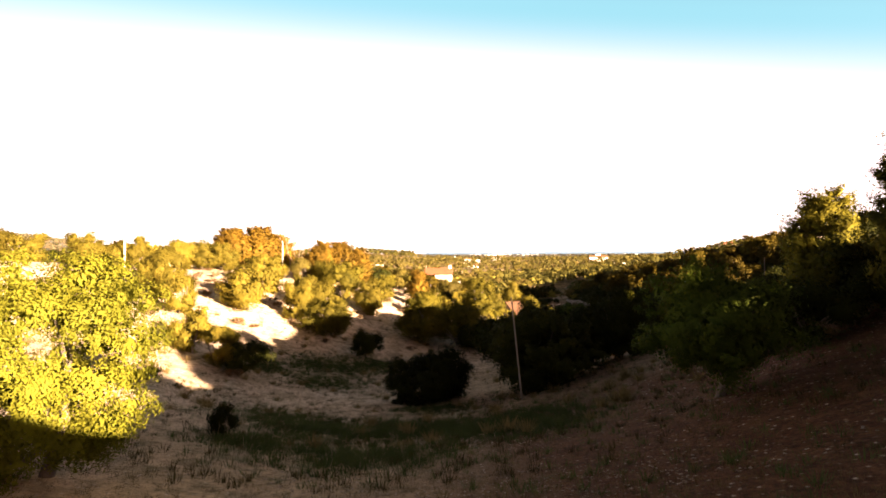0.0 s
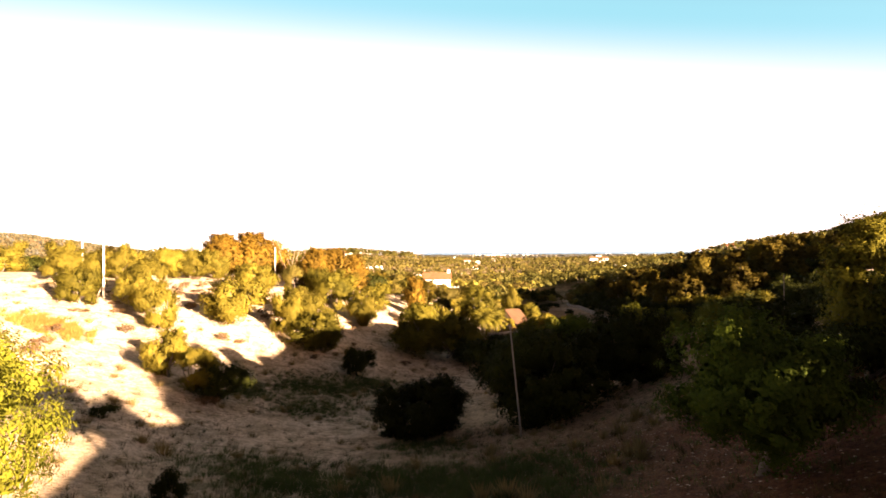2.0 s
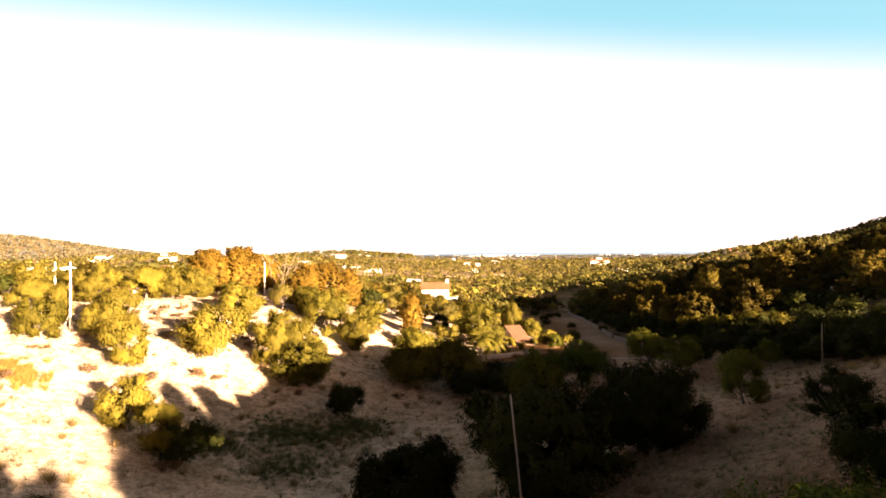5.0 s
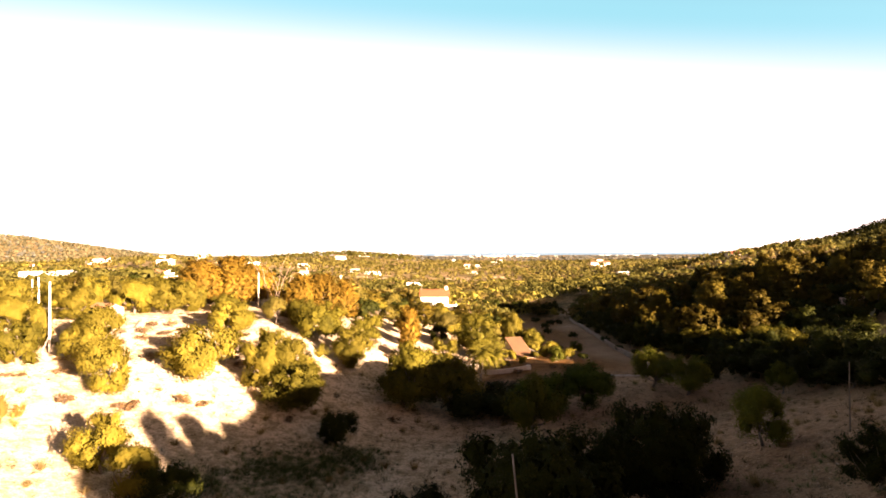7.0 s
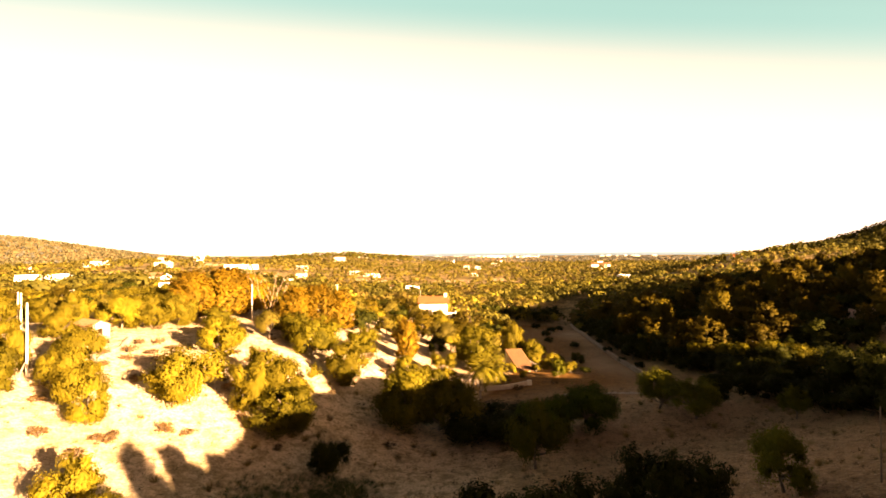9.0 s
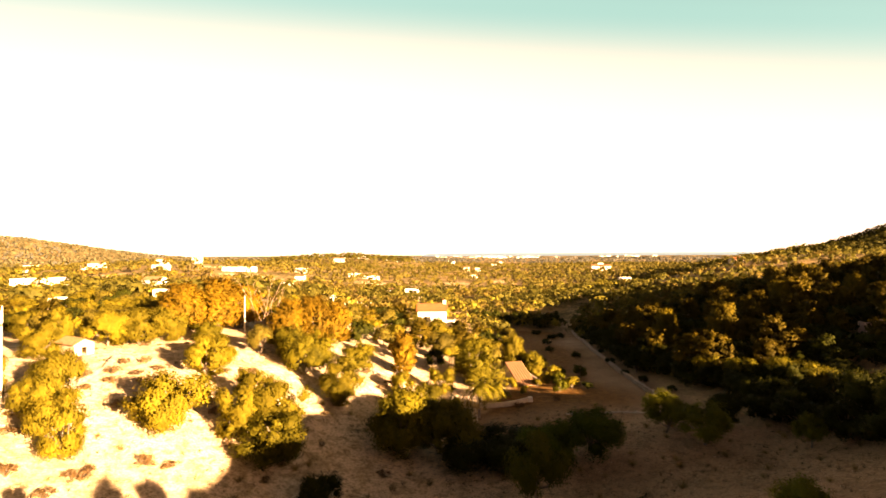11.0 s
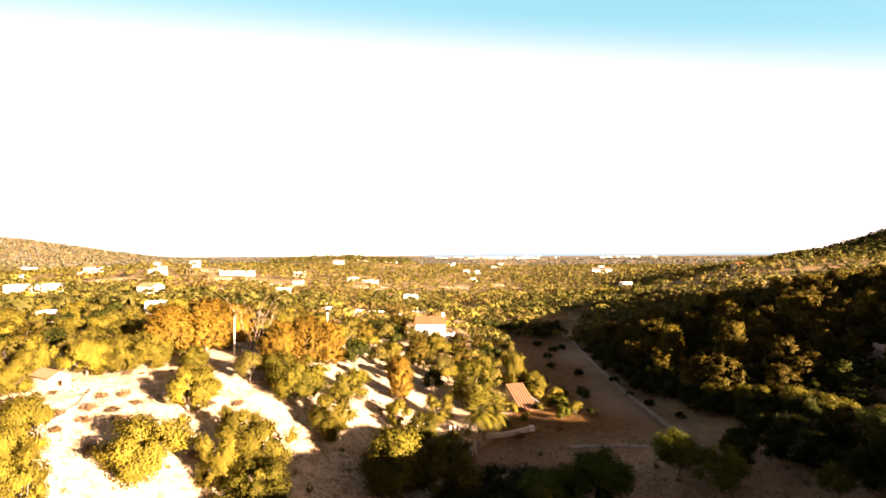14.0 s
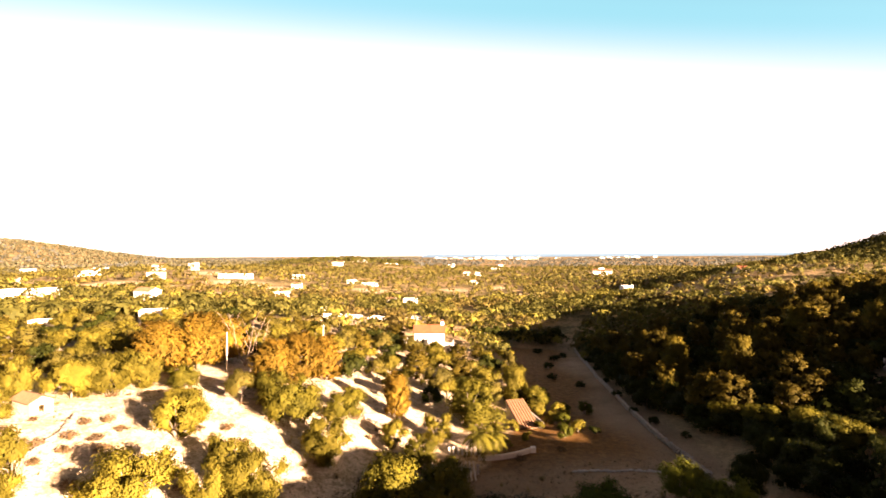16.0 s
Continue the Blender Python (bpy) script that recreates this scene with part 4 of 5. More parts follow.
def palm(x, y, h, seed):
    rng = np.random.default_rng(seed)
    tree = thing("palm_tree", x, y, at(x, y) - 0.1, "feathery palm with a stout trunk beside the tiled shed", "palm", "garden palms")
    rings = [0.24 + 0.03 * (k % 2) for k in range(15)]
    v, f = tube([(0.05 * math.sin(k * 0.3), 0, h * 0.62 * k / 14) for k in range(15)], rings, 9)
    mesh_object("trunk", v, f, M_BARK, tree)
    for k in range(26):
        a, rise = k * 2.4, 1.25 - 1.9 * (k / 26)
        way = np.array([math.cos(a), math.sin(a)])
        line, reach = [], h * 0.52
        for j in range(8):
            t = j / 7
            r = reach * t * math.cos(rise * 0.6)
            z = h * 0.62 + reach * (t * math.sin(rise) - 0.75 * t * t * (1 - 0.25 * rise))
            line.append(np.array([way[0] * r, way[1] * r, z]))
        verts, faces = tube(line, [0.03 * (1 - 0.1 * j) for j in range(8)], 4)
        bits = [(verts, faces)]
        side = np.array([-way[1], way[0], 0])
        for j in range(1, 8):
            for u in (0.0, 0.5):
                p = line[j - 1] + (line[j] - line[j - 1]) * u
                size = 0.17 * h * math.sin(math.pi * min(1, (j - 1 + u) / 7 * 0.8 + 0.18))
                for sgn in (-1, 1):
                    tip = p + side * sgn * size + (line[j] - line[j - 1]) * 0.8 + np.array([0, 0, -0.25 * size])
                    wide = (line[j] - line[j - 1]) * 0.22
                    bits.append((np.array([p - wide, p + wide, tip]), [(0, 1, 2)]))
        v, f = joined(bits)
        mesh_object("frond", v, f, M_LITCAROB, tree)
    return tree


palm(8.6, 103.4, 6.0, 1)
palm(11.4, 105.0, 5.0, 2)


# ------------------------------------------------------------------ poles
def utility_pole(x, y, h, r, material, label, lean=0.0, brace=False, cap=True):
    ob = thing("utility_pole", x, y, at(x, y) - 0.3, label, "pole", "line poles")
    ob.matrix_basis = pose(x, y, at(x, y) - 0.3, 0, lean, 0)
    v, f = tube([(0, 0, (h + 0.3) * k / 5) for k in range(6)], [r * (1 - 0.07 * k) for k in range(6)], 10)
    mesh_object("shaft", v, f, material, ob, smooth=True)
    if cap:
        v, f = tube([(-0.5, 0, h - 0.1), (0.5, 0, h - 0.1)], [0.035, 0.035], 6)
        arm = mesh_object("crossarm", v, f, M_WOODPOLE, ob)
        for dx in (-0.42, 0.0, 0.42):
            v, f = tube([(dx, 0, h - 0.07), (dx, 0, h + 0.02), (dx, 0, h + 0.10)], [0.03, 0.05, 0.03], 8)
            mesh_object("insulator", v, f, M_WHITE, arm)
    if brace:
        v, f = tube([(-1.1, 0, 0), (0, 0.05, 2.3)], [0.09, 0.08], 7)
        mesh_object("strut", v, f, M_WOODPOLE, ob, "dark timber strut")
    return ob


utility_pole(-44.4, 68.6, 8.2, 0.15, M_POLE, "pale concrete line pole with a timber strut", brace=True, cap=False)
utility_pole(-38.0, 116.5, 7.4, 0.14, M_POLE, "pale concrete line pole on a bare patch", cap=False)
utility_pole(5.8, 36.6, 7.6, 0.075, M_GREYPOLE, "thin leaning weathered pole before the broad carob", lean=-5.5, cap=False)
utility_pole(29.3, 44.9, 4.8, 0.055, M_BARK, "thin dark wooden post on the shaded slope", cap=False)
utility_pole(-60.0, 86.0, 5.4, 0.16, M_POLE, "pale concrete line pole among almonds", cap=False)
utility_pole(-76.0, 104.0, 5.4, 0.16, M_POLE, "pale concrete line pole among almonds", cap=False)
utility_pole(-24.0, 134.0, 9.5, 0.15, M_POLE, "pale concrete line pole behind the pines")
utility_pole(-7.0, 205.0, 9.0, 0.15, M_WOODPOLE, "dark wooden line pole beyond the white house")


# ------------------------------------------------------------------ buildings
def window(parent, x, y, z, w, h, depth=0.14, face="y"):
    """A window set into a front wall: frame, pane and sill. face: the axis that it looks along."""
    def put(name, material, box_args, up):
        x0, y0, z0, x1, y1, z1 = box_args
        if face == "x":
            x0, y0, x1, y1 = -y0, x0, -y1, x1
            x0, x1 = min(x0, x1), max(x0, x1)
        return part(name, boxed(x + x0, y + y0, z + z0, x + x1, y + y1, z + z1), material, up)
    pane = put("window", M_DARKGLASS, (-w / 2, -0.02, 0, w / 2, 0.05, h), parent)
    put("frame", M_SHUTTER, (-w / 2 - 0.07, -0.06, 0, -w / 2, 0.05, h), pane)
    put("frame", M_SHUTTER, (w / 2, -0.06, 0, w / 2 + 0.07, 0.05, h), pane)
    put("frame", M_SHUTTER, (-w / 2, -0.06, h, w / 2, 0.05, h + 0.08), pane)
    put("sill", M_PALESTONE, (-w / 2 - 0.15, -0.14, -0.1, w / 2 + 0.15, 0.05, -0.01), pane)
    return pane


def tiled_slope(parent, corner, along, down, material, name="roof", row=0.34):
    """A roof slope of rows of half-round tiles running down from the ridge, on a thin deck."""
    corner, along, down = Vector(corner), Vector(along), Vector(down)
    up = along.cross(down).normalized()
    if up.z < 0:
        up = -up
    rows = max(4, int(along.length / row))
    verts, faces = [], []
    for i in range(rows * 4 + 1):
        lift = row * (0.0, 0.16, 0.21, 0.16)[i % 4]
        p = corner + along * (i / (rows * 4)) + up * (0.06 + lift)
        q = p + down
        verts += [p, p + down * 0.5 - up * 0.012, q]
    for i in range(rows * 4):
        a = 3 * i
        faces += [(a, a + 3, a + 4, a + 1), (a + 1, a + 4, a + 5, a + 2)]
    n = len(verts)
    deck = [corner, corner + along, corner + along + down, corner + down]
    verts += [p + up * 0.05 for p in deck] + [p - up * 0.08 for p in deck]
    faces += [(n + 4, n + 5, n + 6, n + 7), (n, n + 1, n + 5, n + 4), (n + 1, n + 2, n + 6, n + 5), (n + 2, n + 3, n + 7, n + 6), (n + 3, n, n + 4, n + 7)]
    return mesh_object(name, [tuple(v) for v in verts], faces, material, parent)


def gable_house(x, y, w, d, h, rise, label, wall=None, tile=None, turn=0.0, windows=2, door=True, name="house", base=None, group="", flat=False):
    """A small house: thick walls, gable or flat roof with eaves, windows and a door on its front."""
    wall, tile = wall or M_WHITE, tile or M_TILE
    z = (min(at(x + i * w / 2, y + j * d / 2) for i in (-1, 1) for j in (-1, 1)) if base is None else base)
    ob = thing(name, x, y, z - 0.2, label, "house" if name == "house" else name, group, turn)
    if flat:
        part("wall", boxed(-w / 2, -d / 2, -0.5, w / 2, d / 2, h, 0.05), wall, ob)
        bm = bmesh.new()
        for x0, y0, x1, y1 in ((-w / 2, -d / 2, w / 2, -d / 2 + 0.25), (-w / 2, d / 2 - 0.25, w / 2, d / 2), (-w / 2, -d / 2 + 0.25, -w / 2 + 0.25, d / 2 - 0.25), (w / 2 - 0.25, -d / 2 + 0.25, w / 2, d / 2 - 0.25)):
            box(bm, x0 - 0.02, y0 - 0.02, h + 0.003, x1 + 0.02, y1 + 0.02, h + 0.45, 0.03)
        part("parapet", bm, wall, ob)
    else:
        bm = bmesh.new()
        ring = [bm.verts.new(p) for p in ((-w / 2, -d / 2, -0.5), (w / 2, -d / 2, -0.5), (w / 2, d / 2, -0.5), (-w / 2, d / 2, -0.5))]
        top = [bm.verts.new(p) for p in ((-w / 2, -d / 2, h), (w / 2, -d / 2, h), (w / 2, d / 2, h), (-w / 2, d / 2, h))]
        tips = [bm.verts.new((-w / 2, 0, h + rise - 0.06)), bm.verts.new((w / 2, 0, h + rise - 0.06))]
        bm.faces.new(ring[::-1])
        bm.faces.new((ring[0], ring[1], top[1], top[0]))
        bm.faces.new((ring[2], ring[3], top[3], top[2]))
        bm.faces.new((ring[1], ring[2], top[2], tips[1], top[1]))
        bm.faces.new((ring[3], ring[0], top[0], tips[0], top[3]))
        bm.faces.new((top[0], top[1], tips[1], tips[0]))
        bm.faces.new((top[2], top[3], tips[0], tips[1]))
        part("wall", bm, wall, ob)
        over = 0.35
        tiled_slope(ob, (-w / 2 - over, 0, h + rise), (w + 2 * over, 0, 0), (0, -d / 2 - over, -rise * (1 + 2 * over / d)), tile)
        tiled_slope(ob, (-w / 2 - over, 0, h + rise), (w + 2 * over, 0, 0), (0, d / 2 + over, -rise * (1 + 2 * over / d)), tile)
    for k in range(windows):
        window(ob, -w / 2 + w * (k + 0.7) / (windows + 0.6), -d / 2 - 0.01, h * 0.42, min(1.1, w * 0.13), min(1.2, h * 0.34))
    if door:
        part("door", boxed(w * 0.31, -d / 2 - 0.05, 0.0, w * 0.31 + min(1.0, w * 0.2), -d / 2 + 0.05, min(2.1, h * 0.75)), M_SHUTTER, ob)
    return ob


def white_house():
    """The white house above the field: gabled block, front wing, side annex, low block and chimney."""
    z = -1.9
    ob = thing("house", -1.6, 184.0, z, "white two-storey house with a terracotta roof and tall chimney", "house")
    part("wall", boxed(-4.8, -2.6, -2.0, 4.8, 3.4, 6.6, 0.05), M_WHITE, ob)
    tiled_slope(ob, (-5.2, 0.4, 8.9), (10.4, 0, 0), (0, -3.5, -2.3), M_TILE)
    tiled_slope(ob, (-5.2, 0.4, 8.9), (10.4, 0, 0), (0, 3.5, -2.3), M_TILE)
    for x in (-4.8, 4.55):
        bm = bmesh.new()
        v = [bm.verts.new(p) for p in ((x, -2.6, 6.6), (x, 3.4, 6.6), (x, 0.4, 8.7), (x + 0.25, -2.6, 6.6), (x + 0.25, 3.4, 6.6), (x + 0.25, 0.4, 8.7))]
        for f in ((0, 1, 2), (5, 4, 3), (0, 2, 5, 3), (1, 4, 5, 2), (0, 3, 4, 1)):
            bm.faces.new([v[i] for i in f])
        part("gable", bm, M_WHITE, ob)
    part("wing", boxed(-0.4, -5.4, -2.0, 4.2, -2.61, 5.0, 0.05), M_WHITE, ob)
    annex = part("annex", boxed(4.3, -7.6, -3.2, 7.8, -2.0, 3.6, 0.05), M_WHITE, ob)
    part("parapet", boxed(4.28, -7.62, 3.603, 7.82, -7.3, 4.2, 0.03), M_WHITE, annex)
    part("parapet", boxed(7.5, -7.29, 3.603, 7.82, -2.0, 4.2, 0.03), M_WHITE, annex)
    low = part("outbuilding", boxed(-9.4, -2.2, -1.5, -6.2, 1.6, 4.6, 0.05), M_WHITE, ob)
    part("parapet", boxed(-9.43, -2.23, 4.603, -6.17, -1.9, 5.0, 0.03), M_WHITE, low)
    chimney = part("chimney", boxed(3.7, 0.0, 6.8, 4.7, 0.9, 10.0, 0.04), M_WHITE, ob)
    part("cap", boxed(3.55, -0.15, 10.004, 4.85, 1.05, 10.2, 0.02), M_TILE, chimney)
    part("balcony", boxed(-4.6, -3.6, 2.9, -0.7, -2.61, 3.1, 0.02), M_PALESTONE, ob)
    for x, yy, zz, w, h in ((-3.8, -2.62, 3.5, 0.8, 1.3), (-2.0, -2.62, 3.5, 0.8, 1.3), (2.0, -5.42, 2.9, 0.7, 0.9), (6.1, -7.63, 1.8, 0.6, 0.8)):
        window(ob, x, yy, zz, w, h)


white_house()

# the small stone hut on the terrace, its gable end and doorway towards the slope
hut = thing("hut", -49.6, 87.6, at(-48.5, 86.5) - 0.3, "small pale field hut with an ochre tile roof and dark doorway", "hut", turn=62)
bm = boxed(-1.7, -0.35, -0.6, -0.45, 0.0, 2.6)
box(bm, 0.45, -0.35, -0.6, 1.7, 0.0, 2.6)
box(bm, -0.45, -0.35, 2.0, 0.45, 0.0, 2.6)
box(bm, -1.7, 0.0, -0.6, -1.35, 6.0, 2.6)
box(bm, 1.35, 0.0, -0.6, 1.7, 6.0, 2.6)
box(bm, -1.35, 5.65, -0.6, 1.35, 6.0, 2.6)
part("wall", bm, M_PLASTER, hut)
for y in (-0.35, 5.65):
    bm = bmesh.new()
    v = [bm.verts.new(p) for p in ((-1.7, y, 2.603), (1.7, y, 2.603), (0, y, 3.45), (-1.7, y + 0.35, 2.603), (1.7, y + 0.35, 2.603), (0, y + 0.35, 3.45))]
    for f in ((0, 1, 2), (5, 4, 3), (0, 2, 5, 3), (1, 4, 5, 2), (0, 3, 4, 1)):
        bm.faces.new([v[i] for i in f])
    part("gable", bm, M_PLASTER, hut)
tiled_slope(hut, (0, -0.6, 3.55), (0, 6.9, 0), (-2.05, 0, -1.02), M_OLDTILE)
tiled_slope(hut, (0, -0.6, 3.55), (0, 6.9, 0), (2.05, 0, -1.02), M_OLDTILE)
part("floor", boxed(-1.34, 0.01, -0.1, 1.34, 5.64, 0.0), M_STONE, hut)
hut.matrix_basis = hut.matrix_basis @ Matrix.Scale(0.76, 4)

# the shed with the long clay-tile roof beside the palms
zs = at(18.5, 122) - 0.3
shed = thing("shed", 18.2, 121.0, zs - 0.5, "low shed with a long ribbed clay-tile roof", "shed", turn=12)
bm = boxed(-1.9, -4.4, -0.6, -1.6, 3.4, 1.5)
box(bm, 1.6, -4.4, -0.6, 1.9, 3.4, 1.5)
box(bm, -1.6, 3.1, -0.6, 1.6, 3.4, 3.9)
box(bm, -1.6, -4.4, -0.6, -0.5, -4.1, 1.3)
box(bm, 0.5, -4.4, -0.6, 1.6, -4.1, 1.3)
part("wall", bm, M_PLASTER, shed)
for x in (-1.9, 1.6):
    bm = bmesh.new()
    v = [bm.verts.new(p) for p in ((x, -4.4, 1.503), (x, 3.4, 1.503), (x, 3.4, 4.1), (x + 0.3, -4.4, 1.503), (x + 0.3, 3.4, 1.503), (x + 0.3, 3.4, 4.1))]
    for f in ((0, 1, 2), (5, 4, 3), (0, 2, 5, 3), (1, 4, 5, 2), (0, 3, 4, 1)):
        bm.faces.new([v[i] for i in f])
    part("gable", bm, M_PLASTER, shed)
tiled_slope(shed, (-1.95, 3.7, 4.35), (3.9, 0, 0), (0, -8.6, -2.9), M_OLDTILE, row=0.52)
part("side_wall", boxed(2.35, -4.9, -0.6, 2.8, 4.4, 2.4, 0.06), M_STONE, shed)

# the ruined pink wall up in the woods
ruin = thing("ruin", 89.6, 114.0, at(89.6, 114) - 0.3, "broken pink plastered house wall among dark pines", "ruin", turn=-20)
bm = bmesh.new()
for x0, x1, h in ((-3.0, -1.6, 2.2), (-1.6, -0.5, 2.9), (-0.5, 1.2, 2.7), (1.2, 2.3, 2.0), (2.3, 3.2, 1.3)):
    box(bm, x0, -0.25, -0.5, x1 - 0.004, 0.25, h)
part("wall", bm, M_PINKWALL, ruin)
part("side_wall", boxed(-3.05, 0.26, -0.5, -2.6, 4.0, 2.0), M_PINKWALL, ruin)

PLAIN_HOUSES = [  # x, y, width, height
    (-177, 323, 15, 5.6), (-66, 297, 8.4, 4.0), (-20.7, 379, 10, 4.6), (-36, 391, 7, 3.0), (151, 421, 9.5, 6.6), (-113, 377, 10.5, 3.6), (-121, 441, 8, 3.6), (-142, 517, 11, 4.6),
    (-191, 485, 30, 4.2), (-326, 479, 18, 5.2), (-243, 445, 13, 5.2), (-277, 575, 11, 7.0), (-330, 600, 13, 6.0), (-262, 335, 22, 4.6), (-249, 341, 9, 4.4), (-340, 420, 8, 3.8),
]
FAR_HOUSES = [
    (-89, 521, 11, 3.6), (-71, 519, 17, 3.0), (-184, 900, 20, 6.0), (-170, 1010, 40, 7.0), (-122, 1180, 34, 7.5), (37, 740, 9, 5.0), (53, 733, 7, 4.2), (95, 880, 15, 4.0),
    (37, 611, 12, 3.6), (-610, 900, 26, 9.0), (-720, 880, 22, 8.0), (128, 1100, 14, 6), (20, 1180, 18, 6), (-45, 225, 4, 2.6), (-75, 152, 5, 2.8), (-95, 190, 8, 3.4), (-122, 178, 7, 3.2),
]
for i, (x, y, w, h) in enumerate(PLAIN_HOUSES + FAR_HOUSES):
    gable_house(x, y, w, max(5.0, w * 0.5), h * 1.1, h * 0.35, "white farmhouse on the plain among scattered trees" if i % 3 else "white farmhouse with a low clay-tile roof on the plain",
                M_WHITE, M_OLDTILE, (i * 37) % 50 - 25, 2 + (w > 12) * 2, True, group="farmhouses of the plain", flat=i % 3 != 0)
big = gable_house(211, 668, 24, 9, 6.5, 2.4, "large white villa with a clay-tile roof on the plain", M_WHITE, M_OLDTILE, -8, 5)
part("tower", boxed(-3.5, 1.0, 6.0, 3.5, 4.4, 10.5, 0.05), M_WHITE, big)
gable_house(217, 376, 10, 6, 4.0, 1.6, "ochre house with a clay-tile roof on the wooded ridge", M_PLASTER, M_TILE, 15, 3)


def garden_wall(points, height, thick, material, label, name="garden_wall"):
    ob = thing(name, points[0][0], points[0][1], at(*points[0]), label, "wall", "field walls")
    bm = bmesh.new()
    x0, y0, z0 = points[0][0], points[0][1], at(*points[0])
    rows = []
    for i, (x, y) in enumerate(points):
        a, b = points[max(0, i - 1)], points[min(len(points) - 1, i + 1)]
        n = Vector((b[1] - a[1], a[0] - b[0], 0)).normalized() * thick / 2
        z = at(x, y) - z0
        p = Vector((x - x0, y - y0, z))
        rows.append([bm.verts.new(p + n + Vector((0, 0, -0.4))), bm.verts.new(p + n + Vector((0, 0, height))), bm.verts.new(p - n + Vector((0, 0, height))), bm.verts.new(p - n + Vector((0, 0, -0.4)))])
    for a, b in zip(rows, rows[1:]):
        for k in range(4):
            bm.faces.new((a[k], b[k], b[(k + 1) % 4], a[(k + 1) % 4]))
    bm.faces.new(rows[0])
    bm.faces.new(rows[-1][::-1])
    part("wall_body", bm, material, ob)
    return ob


for points in ([(-55, 295), (-41, 292)], [(-38, 291), (-29, 292)], [(-22, 293), (-8, 299)]):
    garden_wall(points, 2.0, 0.4, M_WHITE, "long white garden wall across the plain")
terrace = garden_wall([(8.4 + 0.8 * k, 102.0 + 0.03 * k * k - 0.12 * k) for k in range(12)], 0.75, 0.4, M_PALESTONE, "low curved pale stone terrace wall below the palms", "terrace_wall")
part("pillar", boxed(8.75, 1.9, -0.9, 9.55, 2.7, 1.1, 0.05), M_WHITE, terrace, "whitewashed end pillar")


def rough_stone(rng, size):
    v = np.array([(1, 0, 0), (-1, 0, 0), (0, 1, 0), (0, -1, 0), (0, 0, 1), (0, 0, -1), (0.6, 0.6, 0.5), (-0.6, 0.6, 0.4), (0.6, -0.6, 0.5), (-0.6, -0.6, 0.45)], float)
    v = v * rng.uniform(0.75, 1.2, (10, 1)) * np.array(size) / 2
    f = [(4, 6, 8), (4, 8, 9), (4, 9, 7), (4, 7, 6), (0, 8, 6), (1, 7, 9), (2, 6, 7), (3, 9, 8), (0, 6, 2), (0, 2, 5), (0, 3, 8), (0, 5, 3), (1, 2, 7), (1, 5, 2), (1, 9, 3), (1, 3, 5)]
    return v, f


def stone_wall(name, line, height, label, seed):
    """A dry wall of rough stones heaped along a line on the ground."""
    rng = np.random.default_rng(seed)
    ob = thing(name, line[0][0], line[0][1], at(*line[0]), label, "wall", "field walls")
    org = np.array([line[0][0], line[0][1], at(*line[0])])
    bits = []
    for (xa, ya), (xb, yb) in zip(line, line[1:]):
        n = max(2, int(math.hypot(xb - xa, yb - ya) / 0.55))
        for i in range(n):
            for c in range(3):
                t = (i + rng.uniform(-0.2, 0.2)) / n
                x, y = xa + (xb - xa) * t, ya + (yb - ya) * t
                v, f = rough_stone(rng, (rng.uniform(0.6, 0.95), rng.uniform(0.6, 0.9), height * rng.uniform(0.45, 0.65)))
                a = rng.uniform(0, 3)
                v = v @ np.array([[math.cos(a), math.sin(a), 0], [-math.sin(a), math.cos(a), 0], [0, 0, 1]])
                bits.append((v + np.array([x + rng.uniform(-0.12, 0.12), y + rng.uniform(-0.12, 0.12), at(x, y) + height * (0.15 + 0.33 * c)]) - org, f))
    v, f = joined(bits)
    tagged(mesh_object("stones", v, f, M_STONE, ob), kind="stuff")


stone_wall("stone_wall", [(x, y) for x, y in zip(WALL_X[1:9], WALL_Y[1:9])], 1.0, "long grey dry-stone wall along the brown field", 5)
stone_wall("stone_wall", [(22, 95.5), (25, 95.3), (27.5, 94.6), (30, 94.7), (33, 93.9), (38.4, 92)], 0.2, "low line of stones across the field's end", 7)
stone_wall("stone_wall", [(-45, 87.5), (-43.2, 83), (-42.5, 78), (-43.5, 74)], 0.5, "low pale terrace edge by the field hut", 8)
stone_wall("stone_wall", [(-14, 110.5), (-9, 109), (-5.5, 107.5)], 0.7, "low terrace wall below the pale plot", 9)

# the row of pale posts by the vegetable plot
fence = thing("fence", 3.6, 103.5, at(5, 103.5), "row of pale upright posts with a rail", "fence")
for k in range(7):
    part("post", boxed(0.72 * k, 0, -0.4, 0.72 * k + 0.34, 0.14, 1.25 + 0.1 * (k % 3), 0.02), M_PALESTONE, fence)
part("rail", boxed(-0.1, 0.16, 0.85, 4.8, 0.24, 0.97), M_WOODPOLE, fence)
post = thing("gate_post", 8.0, 97.2, at(8, 97.2), "short grey stone post at the plot's corner", "post")
part("post", boxed(-0.2, -0.2, -0.3, 0.2, 0.2, 1.2, 0.04), M_STONE, post)
part("cap", boxed(-0.26, -0.26, 1.204, 0.26, 0.26, 1.32, 0.03), M_STONE, post)

# ridged rows of the vegetable plot
for k in range(9):
    x = 2.6 + 0.62 * k
    row = thing("plough_ridge", x, 95.0, 0, "long earth ridge in the small tilled plot", "soil ridge", "plot ridges")
    pts = [(0.04 * math.sin(j * 1.7 + k), j * 0.7, at(x, 95 + j * 0.7) + 0.02) for j in range(10)]
    v, f = tube(pts, [0.16 + 0.02 * math.sin(j * 2.1 + k) for j in range(10)], 6)
    mesh_object("ridge", v, f, M_PLASTER, row, smooth=True)


# ------------------------------------------------------------------ ground cover
cover_rng = np.random.default_rng(77)


